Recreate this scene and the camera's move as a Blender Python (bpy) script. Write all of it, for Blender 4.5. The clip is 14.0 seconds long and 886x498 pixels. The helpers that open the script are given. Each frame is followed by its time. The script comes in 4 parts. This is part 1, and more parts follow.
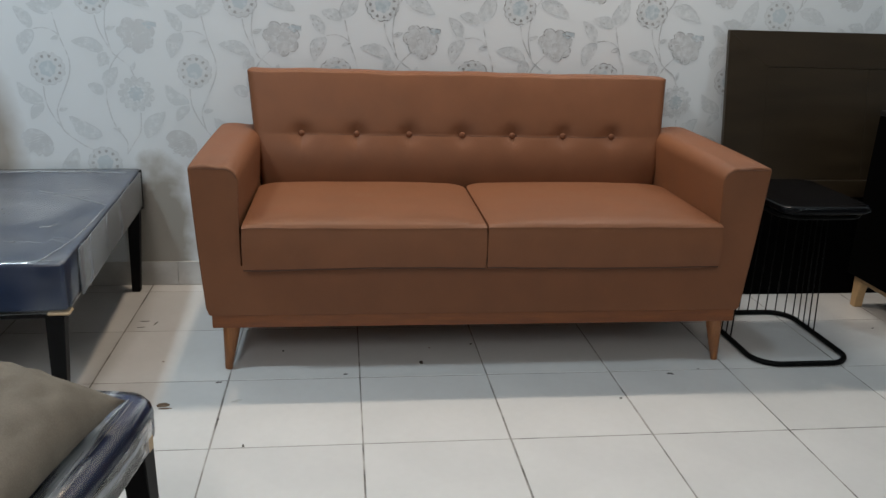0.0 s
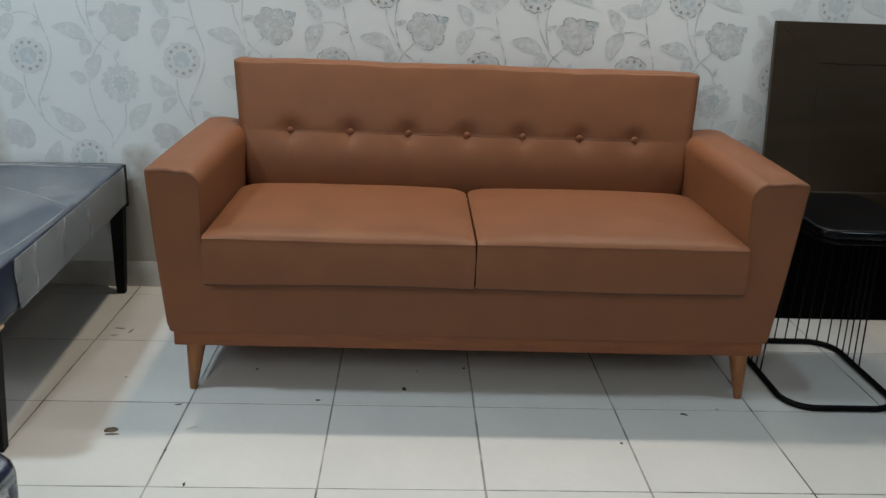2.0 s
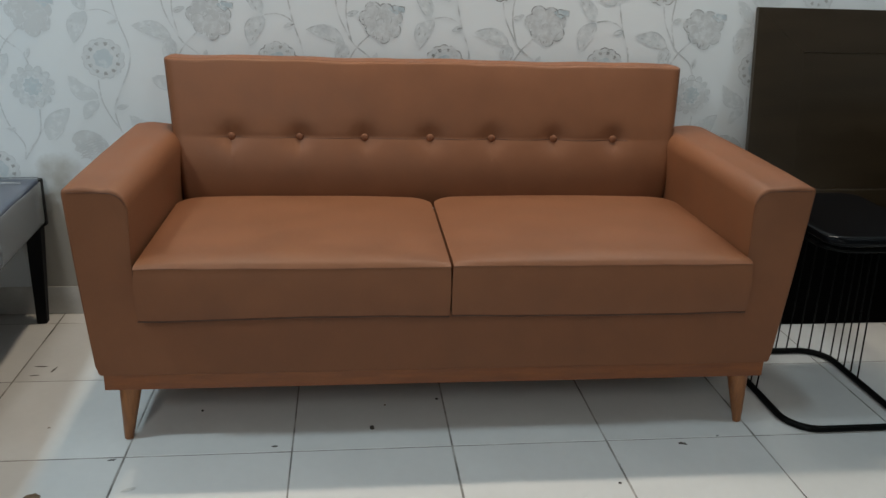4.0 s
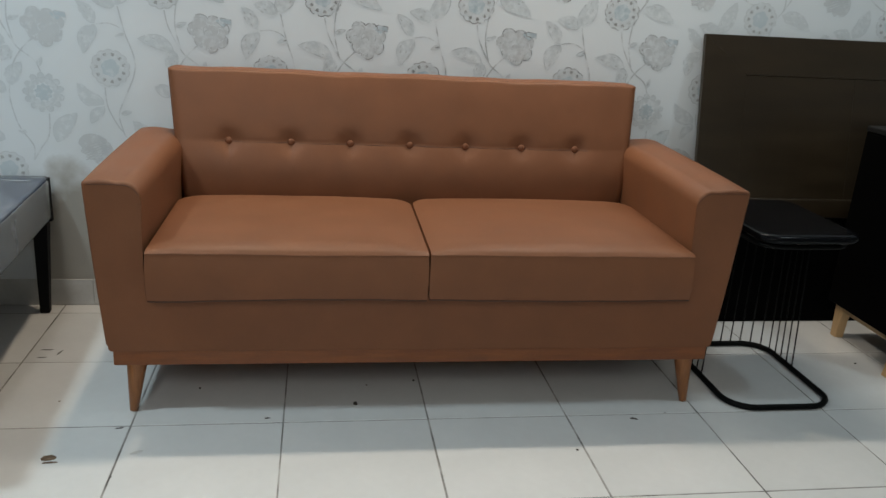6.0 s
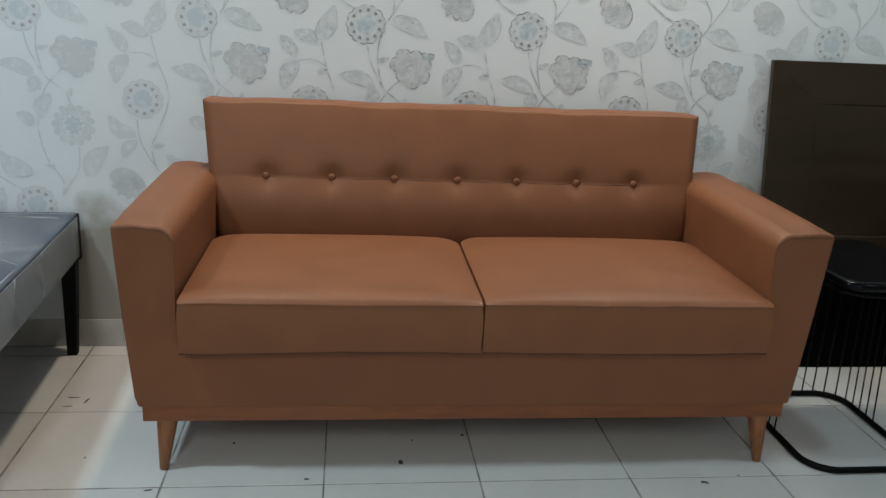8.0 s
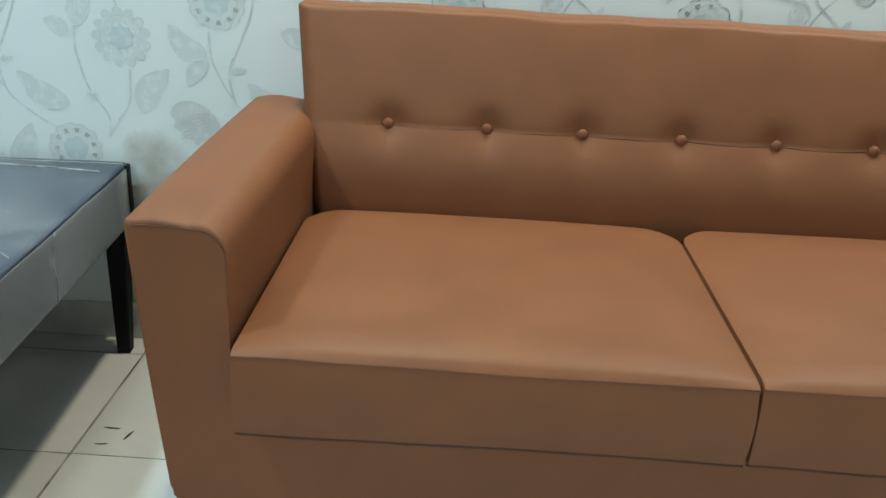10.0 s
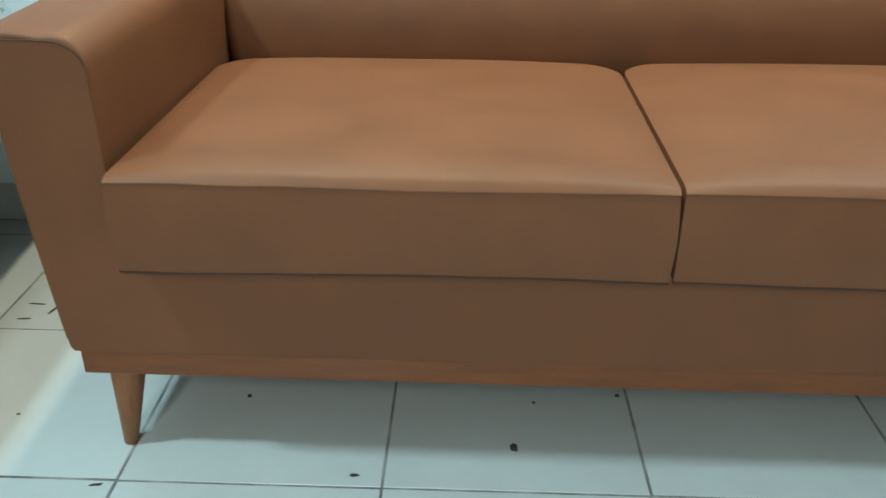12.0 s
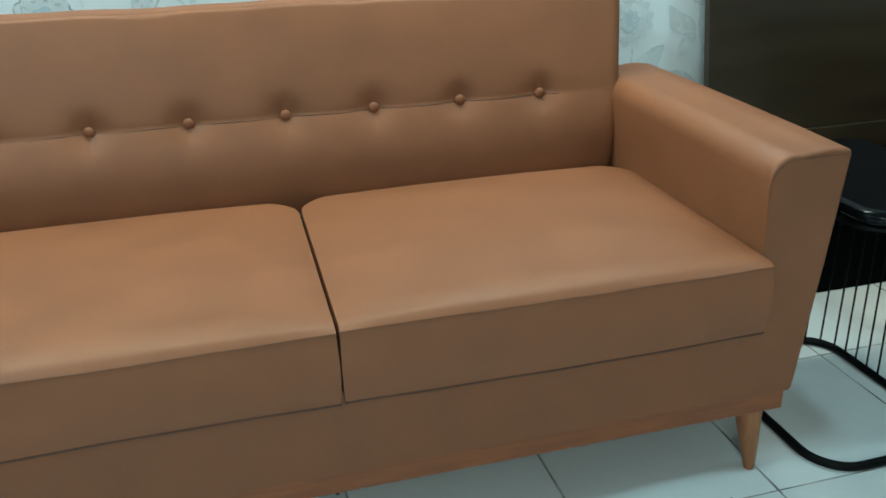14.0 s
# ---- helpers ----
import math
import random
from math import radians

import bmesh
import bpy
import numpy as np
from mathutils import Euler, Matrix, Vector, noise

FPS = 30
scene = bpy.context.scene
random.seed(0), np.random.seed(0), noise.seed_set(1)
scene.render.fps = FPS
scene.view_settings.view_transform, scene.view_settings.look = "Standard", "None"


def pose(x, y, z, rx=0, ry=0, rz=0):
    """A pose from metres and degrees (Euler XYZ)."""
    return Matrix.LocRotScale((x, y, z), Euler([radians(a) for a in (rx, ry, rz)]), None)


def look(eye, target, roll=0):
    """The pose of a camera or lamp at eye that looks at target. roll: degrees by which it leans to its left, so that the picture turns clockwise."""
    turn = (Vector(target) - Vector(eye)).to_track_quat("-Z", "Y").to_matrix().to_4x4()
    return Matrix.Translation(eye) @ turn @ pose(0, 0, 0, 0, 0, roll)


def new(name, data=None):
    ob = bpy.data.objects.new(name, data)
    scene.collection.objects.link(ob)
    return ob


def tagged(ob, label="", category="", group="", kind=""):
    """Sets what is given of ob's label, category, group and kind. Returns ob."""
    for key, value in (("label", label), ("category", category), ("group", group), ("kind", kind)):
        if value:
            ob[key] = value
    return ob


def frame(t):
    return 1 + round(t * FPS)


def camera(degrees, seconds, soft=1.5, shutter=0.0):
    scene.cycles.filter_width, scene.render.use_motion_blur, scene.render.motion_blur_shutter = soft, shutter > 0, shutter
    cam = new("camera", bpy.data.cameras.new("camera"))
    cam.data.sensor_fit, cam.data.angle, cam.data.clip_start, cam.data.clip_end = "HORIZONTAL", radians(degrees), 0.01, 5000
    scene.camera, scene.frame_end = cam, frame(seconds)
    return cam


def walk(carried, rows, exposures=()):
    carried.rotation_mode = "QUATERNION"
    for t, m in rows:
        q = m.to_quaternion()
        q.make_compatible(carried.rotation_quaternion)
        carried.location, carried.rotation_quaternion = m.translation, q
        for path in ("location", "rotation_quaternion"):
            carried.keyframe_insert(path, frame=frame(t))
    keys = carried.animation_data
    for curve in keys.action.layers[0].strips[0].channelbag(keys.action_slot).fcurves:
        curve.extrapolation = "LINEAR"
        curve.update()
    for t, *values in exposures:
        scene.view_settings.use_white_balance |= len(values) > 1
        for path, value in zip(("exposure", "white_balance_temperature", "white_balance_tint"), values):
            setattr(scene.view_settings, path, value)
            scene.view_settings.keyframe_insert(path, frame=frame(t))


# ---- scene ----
cam = camera(55.5, 14.0, soft=1.45, shutter=0.3)
PATH = [
    (0, (-0.453, -2.393, 1.161), (-0.215, -0.497, 0.571), 1.8),
    (0.5, (-0.438, -2.394, 1.167), (-0.186, -0.499, 0.581), 1.5),
    (1, (-0.376, -2.34, 1.167), (-0.128, -0.444, 0.581), 1.8),
    (1.5, (-0.25, -2.197, 1.192), (-0.051, -0.302, 0.585), 2.9),
    (2, (-0.198, -2.115, 1.181), (-0.115, -0.221, 0.544), 2.1),
    (2.5, (-0.257, -2.028, 1.205), (-0.112, -0.144, 0.549), 2.8),
    (3, (-0.328, -1.952, 1.167), (-0.083, -0.064, 0.553), 2.2),
    (3.5, (-0.307, -1.874, 1.182), (-0.055, -0.001, 0.529), 2.6),
    (3.7, (-0.256, -1.826, 1.173), (-0.031, 0.049, 0.513), 1.8),
    (5.8, (-0.313, -2.02, 1.159), (-0.056, -0.132, 0.549), 3.0),
    (6, (-0.311, -2.085, 1.168), (-0.016, -0.201, 0.565), 3.1),
    (6.5, (-0.29, -2.184, 1.177), (-0.003, -0.289, 0.606), 2.9),
    (7, (-0.289, -2.152, 1.171), (-0.032, -0.243, 0.633), 2.6),
    (7.5, (-0.31, -2.004, 1.179), (-0.099, -0.095, 0.619), 2.6),
    (8, (-0.352, -1.884, 1.187), (-0.123, 0.019, 0.618), 2.7),
    (8.2, (-0.356, -1.826, 1.175), (-0.162, 0.073, 0.581), 2.7),
    (10.3, (-0.44, -0.909, 1.019), (-0.505, 0.922, 0.218), 2.3),
    (10.5, (-0.426, -0.893, 0.971), (-0.494, 0.926, 0.143), 1.6),
    (11, (-0.39, -0.894, 0.907), (-0.472, 0.876, -0.021), 2.0),
    (11.5, (-0.353, -0.908, 0.91), (-0.445, 0.87, -0.002), 1.4),
    (12, (-0.281, -0.944, 0.895), (-0.338, 0.828, -0.029), 0.4),
    (12.5, (-0.192, -0.983, 0.874), (-0.108, 0.837, 0.047), -0.6),
    (12.8, (-0.149, -0.99, 0.879), (0.091, 0.816, 0.053), 0.1),
    (13, (-0.148, -0.995, 0.894), (0.145, 0.813, 0.091), -0.5),
    (13.5, (-0.196, -1.051, 1.049), (0.256, 0.747, 0.299), -1.6),
    (14, (-0.139, -1.088, 1.088), (0.326, 0.685, 0.288), -1.6),
]
walk(cam, [(t, look(eye, target, roll)) for t, eye, target, roll in PATH], [(0.0,-0.70,6350,11),(2.0,-0.69,6300,7),(8.4,-0.61,6250,6),(10.2,-0.14,5900,-9),(12.0,-0.06,5650,-14),(14.0,0.04,5350,-18)])


# ---------------------------------------------------------------- light
world = bpy.data.worlds.new("room_dark")
world.use_nodes = True
world.node_tree.nodes["Background"].inputs[0].default_value = (0.75, 0.82, 0.9, 1)
world.node_tree.nodes["Background"].inputs[1].default_value = 0.03
scene.world = world


def ceiling_lamp(name, x, y, z, sx, sy, watts, colour):
    """A ceiling tube or panel, or an added fill light, that shines down."""
    data = bpy.data.lights.new(name, "AREA")
    data.shape, data.size, data.size_y = "RECTANGLE", sx, sy
    data.energy, data.color = watts, colour
    ob = new(name, data)
    ob.matrix_world = pose(x, y, z)
    return ob


ceiling_lamp("lamp_wall_side", -0.66, 0.79, 2.50, 0.12, 0.08, 31, (1.0, 0.80, 0.60))
ceiling_lamp("lamp_wall_side", 0.72, 0.67, 2.25, 0.90, 0.08, 26, (1.0, 0.90, 0.78))
ceiling_lamp("lamp_left", -1.95, -0.40, 2.82, 0.22, 0.22, 50, (0.80, 0.94, 1.0))
# unseen fill, added to lift the floor right of the sofa
ceiling_lamp("fill_right", 2.10, -0.42, 2.82, 0.22, 0.22, 17, (0.78, 0.93, 1.0))
ceiling_lamp("lamp_room", -1.1, -4.2, 2.82, 0.3, 2.6, 130, (1.0, 0.96, 0.91))


# ---------------------------------------------------------------- materials
def links(mat):
    nt = mat.node_tree
    return nt, nt.nodes, nt.links


def material(name, a, b, rough=0.5, scale=8.0, grain=120.0, bump=0.1, fine=0.15, spec=0.5, metal=0.0, rough_var=0.1, stretch=(1, 1, 1), per_piece=0.0, coat=0.0, wave=0.0):
    """A surface of two colours that mingle in clouds and in a fine grain, with relief and uneven gloss."""
    mat = bpy.data.materials.new(name)
    mat.use_nodes = True
    nt, nodes, link = links(mat)
    bsdf = nodes["Principled BSDF"]
    co = nodes.new("ShaderNodeTexCoord")
    mp = nodes.new("ShaderNodeMapping")
    mp.inputs["Scale"].default_value = stretch
    link.new(co.outputs["Object"], mp.inputs[0])
    big, small = nodes.new("ShaderNodeTexNoise"), nodes.new("ShaderNodeTexNoise")
    big.inputs["Scale"].default_value, big.inputs["Detail"].default_value = scale, 4
    small.inputs["Scale"].default_value, small.inputs["Detail"].default_value = grain, 3
    link.new(mp.outputs[0], big.inputs[0])
    link.new(mp.outputs[0], small.inputs[0])
    ramp = nodes.new("ShaderNodeMapRange")
    ramp.inputs[1].default_value, ramp.inputs[2].default_value = 0.3, 0.7
    link.new(big.outputs[0], ramp.inputs[0])
    mix = nodes.new("ShaderNodeMix")
    mix.data_type = "RGBA"
    mix.inputs[6].default_value, mix.inputs[7].default_value = (*a, 1), (*b, 1)
    link.new(ramp.outputs[0], mix.inputs[0])
    hsv = nodes.new("ShaderNodeHueSaturation")
    val = nodes.new("ShaderNodeMapRange")
    val.inputs[3].default_value, val.inputs[4].default_value = 1 - fine, 1 + fine
    link.new(small.outputs[0], val.inputs[0])
    out = val.outputs[0]
    if per_piece:
        info = nodes.new("ShaderNodeObjectInfo")
        pv = nodes.new("ShaderNodeMapRange")
        pv.inputs[3].default_value, pv.inputs[4].default_value = 1 - per_piece, 1 + per_piece
        link.new(info.outputs["Random"], pv.inputs[0])
        mul = nodes.new("ShaderNodeMath")
        mul.operation = "MULTIPLY"
        link.new(out, mul.inputs[0])
        link.new(pv.outputs[0], mul.inputs[1])
        out = mul.outputs[0]
    link.new(out, hsv.inputs["Value"])
    link.new(mix.outputs[2], hsv.inputs["Color"])
    link.new(hsv.outputs[0], bsdf.inputs["Base Color"])
    rr = nodes.new("ShaderNodeMapRange")
    rr.inputs[3].default_value, rr.inputs[4].default_value = max(rough - rough_var, 0.02), min(rough + rough_var, 1)
    link.new(big.outputs[0], rr.inputs[0])
    link.new(rr.outputs[0], bsdf.inputs["Roughness"])
    bsdf.inputs["Metallic"].default_value = metal
    bsdf.inputs["Specular IOR Level"].default_value = spec
    bsdf.inputs["Coat Weight"].default_value = coat
    bsdf.inputs["Coat Roughness"].default_value = 0.12
    if wave:
        soft = nodes.new("ShaderNodeTexNoise")
        soft.inputs["Scale"].default_value, soft.inputs["Detail"].default_value = 22, 2
        link.new(co.outputs["Object"], soft.inputs[0])
        wb = nodes.new("ShaderNodeBump")
        wb.inputs["Strength"].default_value, wb.inputs["Distance"].default_value = wave, 0.004
        link.new(soft.outputs[0], wb.inputs["Height"])
        link.new(wb.outputs[0], bsdf.inputs["Normal"])
    if bump:
        bp = nodes.new("ShaderNodeBump")
        bp.inputs["Strength"].default_value, bp.inputs["Distance"].default_value = bump, 0.001
        link.new(small.outputs[0], bp.inputs["Height"])
        if wave:
            link.new(wb.outputs[0], bp.inputs["Normal"])
        link.new(bp.outputs[0], bsdf.inputs["Normal"])
    return mat


LEATHER = material("tan_leatherette", (0.164, 0.0652, 0.0290), (0.193, 0.0767, 0.0340), 0.53, 8, 700, 0.22, 0.09, 0.31, rough_var=0.10, wave=0.05)
STITCH = material("brown_stitch_line", (0.085, 0.034, 0.016), (0.150, 0.060, 0.027), 0.6, 26, 300, 0.05)
# colours the sewn seams and also the shade painted round the cushions
SEAM_SHADE = material("dark_seam_and_gap_shade", (0.060, 0.024, 0.013), (0.085, 0.034, 0.019), 0.7, 20, 300, 0.05)
BUTTON = material("button_leatherette", (0.175, 0.067, 0.031), (0.20, 0.077, 0.036), 0.62, 20, 900, 0.1, 0.06, 0.3)
WOOD = material("teak_wood", (0.148, 0.043, 0.0098), (0.215, 0.067, 0.0150), 0.42, 5, 60, 0.15, 0.2, stretch=(1.5, 14, 14))
LEGWOOD = material("teak_leg_wood", (0.19, 0.072, 0.024), (0.28, 0.112, 0.036), 0.35, 8, 70, 0.12, 0.2, stretch=(14, 14, 1.5))
TILE = material("white_glazed_tile", (0.600, 0.608, 0.606), (0.660, 0.667, 0.662), 0.24, 3, 40, 0.02, 0.03, 0.5, rough_var=0.08, per_piece=0.035)
GROUT = material("dirty_grout", (0.085, 0.08, 0.073), (0.44, 0.43, 0.41), 0.9, 13, 160, 0.4, 0.3)
PAPERBASE = (0.733, 0.777, 0.81)
SKIRT = material("grey_skirting_tile", (0.47, 0.465, 0.445), (0.62, 0.62, 0.605), 0.5, 9, 60, 0.05, 0.08)
PLASTER = material("white_plaster", (0.54, 0.54, 0.52), (0.60, 0.60, 0.58), 0.9, 2, 60, 0.15, 0.03)
BOARD = material("dark_walnut_board", (0.0180, 0.0116, 0.0053), (0.0280, 0.0180, 0.0081), 0.36, 3, 90, 0.0, 0.12, 0.55, stretch=(1, 6, 6))
BLACKGLASS = material("black_gloss_top", (0.002, 0.0022, 0.003), (0.004, 0.0044, 0.0055), 0.14, 6, 200, 0.02, 0.1, 0.10, rough_var=0.04)
BLACKMETAL = material("black_powder_coat", (0.0014, 0.0016, 0.0016), (0.0028, 0.0031, 0.0031), 0.5, 10, 500, 0.15, 0.15, 0.10)
BLACKLAQ = material("black_painted_board", (0.0008, 0.0008, 0.0008), (0.0017, 0.0017, 0.0017), 0.6, 4, 200, 0.05, 0.1, 0.025)
SATINTOP = material("satin_black_top", (0.008, 0.008, 0.008), (0.014, 0.014, 0.014), 0.35, 5, 200, 0.05, 0.1, 0.25)
PALEWOOD = material("pale_pine_wood", (0.42, 0.27, 0.13), (0.52, 0.35, 0.18), 0.45, 6, 60, 0.1, 0.15, stretch=(10, 10, 1.5))
BLACKLEG = material("black_stained_leg", (0.003, 0.003, 0.0035), (0.006, 0.006, 0.0065), 0.55, 8, 80, 0.08, 0.2, 0.15)
NAVY = material("navy_vinyl", (0.004, 0.018, 0.062), (0.007, 0.026, 0.085), 0.4, 6, 300, 0.0, 0.02)
DARKNAVY = material("dark_navy_vinyl", (0.012, 0.028, 0.095), (0.020, 0.044, 0.140), 0.4, 6, 300, 0.0, 0.02)
TAPE = material("tan_tape", (0.42, 0.30, 0.17), (0.50, 0.37, 0.22), 0.5, 20, 200, 0.1)
LINEN = material("taupe_linen", (0.158, 0.140, 0.114), (0.213, 0.189, 0.156), 0.95, 14, 420, 0.7, 0.22, 0.1)
DIRT = material("dry_dirt", (0.08, 0.05, 0.03), (0.20, 0.14, 0.09), 0.95, 60, 400, 0.4, 0.3)
DARKCHIP = material("dark_chip", (0.03, 0.027, 0.024), (0.07, 0.06, 0.05), 0.9, 60, 400, 0.4, 0.3)
SMEAR = material("grey_smear", (0.42, 0.42, 0.41), (0.55, 0.55, 0.53), 0.6, 60, 400, 0.1, 0.1)


def film_material(name, stretch, turn, low, high, thin, thick, gleam, ior=1.8, relief=0.012):
    """Clear stretch wrap: see-through, glossy on its wrinkles, milky where it is bunched."""
    mat = bpy.data.materials.new(name)
    mat.use_nodes = True
    nt, nodes, link = links(mat)
    nodes.remove(nodes["Principled BSDF"])
    out = nodes["Material Output"]
    co = nodes.new("ShaderNodeTexCoord")
    mp = nodes.new("ShaderNodeMapping")
    mp.inputs["Scale"].default_value, mp.inputs["Rotation"].default_value = stretch, (0, 0, turn)
    link.new(co.outputs["Object"], mp.inputs[0])
    wr = nodes.new("ShaderNodeTexNoise")
    wr.inputs["Scale"].default_value, wr.inputs["Detail"].default_value, wr.inputs["Distortion"].default_value = 1.0, 3, 0.8
    link.new(mp.outputs[0], wr.inputs[0])
    bp = nodes.new("ShaderNodeBump")
    bp.inputs["Strength"].default_value, bp.inputs["Distance"].default_value = 0.8, relief
    link.new(wr.outputs[0], bp.inputs["Height"])
    clear, gloss, milk = nodes.new("ShaderNodeBsdfTransparent"), nodes.new("ShaderNodeBsdfGlossy"), nodes.new("ShaderNodeBsdfDiffuse")
    gloss.inputs["Roughness"].default_value = gleam
    milk.inputs["Color"].default_value = (0.56, 0.61, 0.66, 1)
    link.new(bp.outputs[0], gloss.inputs["Normal"])
    fres = nodes.new("ShaderNodeFresnel")
    fres.inputs["IOR"].default_value = ior
    link.new(bp.outputs[0], fres.inputs["Normal"])
    one, two = nodes.new("ShaderNodeMixShader"), nodes.new("ShaderNodeMixShader")
    hz = nodes.new("ShaderNodeMapRange")
    hz.inputs[1].default_value, hz.inputs[2].default_value = low, high
    hz.inputs[3].default_value, hz.inputs[4].default_value = thin, thick
    link.new(wr.outputs[0], hz.inputs[0])
    link.new(hz.outputs[0], one.inputs[0])
    link.new(clear.outputs[0], one.inputs[1])
    link.new(milk.outputs[0], one.inputs[2])
    link.new(fres.outputs[0], two.inputs[0])
    link.new(one.outputs[0], two.inputs[1])
    link.new(gloss.outputs[0], two.inputs[2])
    link.new(two.outputs[0], out.inputs[0])
    return mat


FILM = film_material("clear_stretch_wrap", (2.2, 3.2, 3), 0.5, 0.36, 0.70, 0.06, 0.30, 0.17, 1.6, 0.008)
FILMCLEAR = film_material("tight_stretch_wrap", (3, 3, 3), 0.0, 0.45, 0.75, 0.0, 0.14, 0.12, 1.22, 0.006)
FILMSIDE = film_material("milky_stretch_wrap", (2, 3.2, 2.2), 0.0, 0.32, 0.68, 0.15, 0.38, 0.2, 1.5, 0.006)
CREASE = film_material("creased_stretch_wrap", (20, 20, 20), 0.0, 0.3, 0.7, 0.25, 0.85, 0.08)
FILMDARK = film_material("streaked_stretch_wrap", (30, 2.6, 30), 0.12, 0.50, 0.66, 0.02, 0.62, 0.09, 1.36, 0.006)


def wall_material():
    """Pale wallpaper with broad clouding, a damp patch low beside the couch and a brown patch further along."""
    mat = bpy.data.materials.new("pale_wallpaper")
    mat.use_nodes = True
    nt, nodes, link = links(mat)
    bsdf = nodes["Principled BSDF"]
    co = nodes.new("ShaderNodeTexCoord")
    big, small = nodes.new("ShaderNodeTexNoise"), nodes.new("ShaderNodeTexNoise")
    big.inputs["Scale"].default_value, big.inputs["Detail"].default_value = 1.6, 5
    small.inputs["Scale"].default_value, small.inputs["Detail"].default_value = 260, 2
    link.new(co.outputs["Object"], big.inputs[0])
    link.new(co.outputs["Object"], small.inputs[0])
    mix = nodes.new("ShaderNodeMix")
    mix.data_type = "RGBA"
    mix.inputs[6].default_value, mix.inputs[7].default_value = (0.700, 0.752, 0.792, 1), (0.765, 0.802, 0.828, 1)
    link.new(big.outputs[0], mix.inputs[0])
    colour = mix.outputs[2]

    def patch(colour, centre, radius, hue, strength, wobble):
        grain = nodes.new("ShaderNodeTexNoise")
        grain.inputs["Scale"].default_value, grain.inputs["Detail"].default_value = 9, 5
        link.new(co.outputs["Object"], grain.inputs[0])
        off = nodes.new("ShaderNodeVectorMath")
        off.operation = "SUBTRACT"
        off.inputs[1].default_value = centre
        link.new(co.outputs["Object"], off.inputs[0])
        sc = nodes.new("ShaderNodeVectorMath")
        sc.operation = "DIVIDE"
        sc.inputs[1].default_value = radius
        link.new(off.outputs[0], sc.inputs[0])
        ln = nodes.new("ShaderNodeVectorMath")
        ln.operation = "LENGTH"
        link.new(sc.outputs[0], ln.inputs[0])
        add = nodes.new("ShaderNodeMath")
        add.operation = "MULTIPLY_ADD"
        add.inputs[1].default_value = wobble
        link.new(grain.outputs[0], add.inputs[0])
        link.new(ln.outputs["Value"], add.inputs[2])
        rng = nodes.new("ShaderNodeMapRange")
        rng.inputs[1].default_value, rng.inputs[2].default_value = 0.75 + wobble / 2, 1.12 + wobble / 2
        rng.inputs[3].default_value, rng.inputs[4].default_value = strength, 0
        link.new(add.outputs[0], rng.inputs[0])
        mx = nodes.new("ShaderNodeMix")
        mx.data_type = "RGBA"
        mx.inputs[7].default_value = (*hue, 1)
        link.new(rng.outputs[0], mx.inputs[0])
        link.new(colour, mx.inputs[6])
        return mx.outputs[2]

    colour = patch(colour, (-1.16, 0.88, 0.20), (0.13, 1, 0.30), (0.33, 0.31, 0.27), 0.95, 0.9)
    colour = patch(colour, (-1.90, 0.88, 0.52), (0.27, 1, 0.44), (0.27, 0.22, 0.165), 0.8, 0.25)
    link.new(colour, bsdf.inputs["Base Color"])
    bsdf.inputs["Roughness"].default_value = 0.75
    bp = nodes.new("ShaderNodeBump")
    bp.inputs["Strength"].default_value, bp.inputs["Distance"].default_value = 0.12, 0.001
    link.new(small.outputs[0], bp.inputs["Height"])
    link.new(bp.outputs[0], bsdf.inputs["Normal"])
    return mat


WALLPAPER = wall_material()


def ink(name, colour, fade, lo=0.3, hi=0.7, scale=55, side_fade=0.42):
    """Printing ink on the paper, worn thin in blotches."""
    mat = bpy.data.materials.new(name)
    mat.use_nodes = True
    nt, nodes, link = links(mat)
    bsdf = nodes["Principled BSDF"]
    bsdf.inputs["Roughness"].default_value = 0.75
    co, ns, rg, mx = nodes.new("ShaderNodeTexCoord"), nodes.new("ShaderNodeTexNoise"), nodes.new("ShaderNodeMapRange"), nodes.new("ShaderNodeMix")
    ns.inputs["Scale"].default_value, ns.inputs["Detail"].default_value = scale, 5
    link.new(co.outputs["Object"], ns.inputs[0])
    rg.inputs[1].default_value, rg.inputs[2].default_value = lo, hi
    rg.inputs[3].default_value, rg.inputs[4].default_value = 0.0, fade
    link.new(ns.outputs[0], rg.inputs[0])
    # the print gets paler away from the middle of the wall
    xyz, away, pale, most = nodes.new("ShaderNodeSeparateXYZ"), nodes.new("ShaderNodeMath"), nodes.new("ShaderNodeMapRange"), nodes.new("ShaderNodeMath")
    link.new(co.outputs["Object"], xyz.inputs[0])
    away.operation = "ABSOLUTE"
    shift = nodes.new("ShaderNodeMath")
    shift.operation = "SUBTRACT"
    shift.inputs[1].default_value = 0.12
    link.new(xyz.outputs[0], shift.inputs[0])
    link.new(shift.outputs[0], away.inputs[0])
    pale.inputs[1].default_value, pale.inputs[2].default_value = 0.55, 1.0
    pale.inputs[3].default_value, pale.inputs[4].default_value = 0.0, side_fade
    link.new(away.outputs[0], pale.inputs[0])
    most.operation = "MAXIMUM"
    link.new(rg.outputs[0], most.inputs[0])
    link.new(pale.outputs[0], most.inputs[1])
    mx.data_type = "RGBA"
    mx.inputs[6].default_value, mx.inputs[7].default_value = (*colour, 1), (*PAPERBASE, 1)
    link.new(most.outputs[0], mx.inputs[0])
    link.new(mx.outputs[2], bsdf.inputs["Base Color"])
    return mat


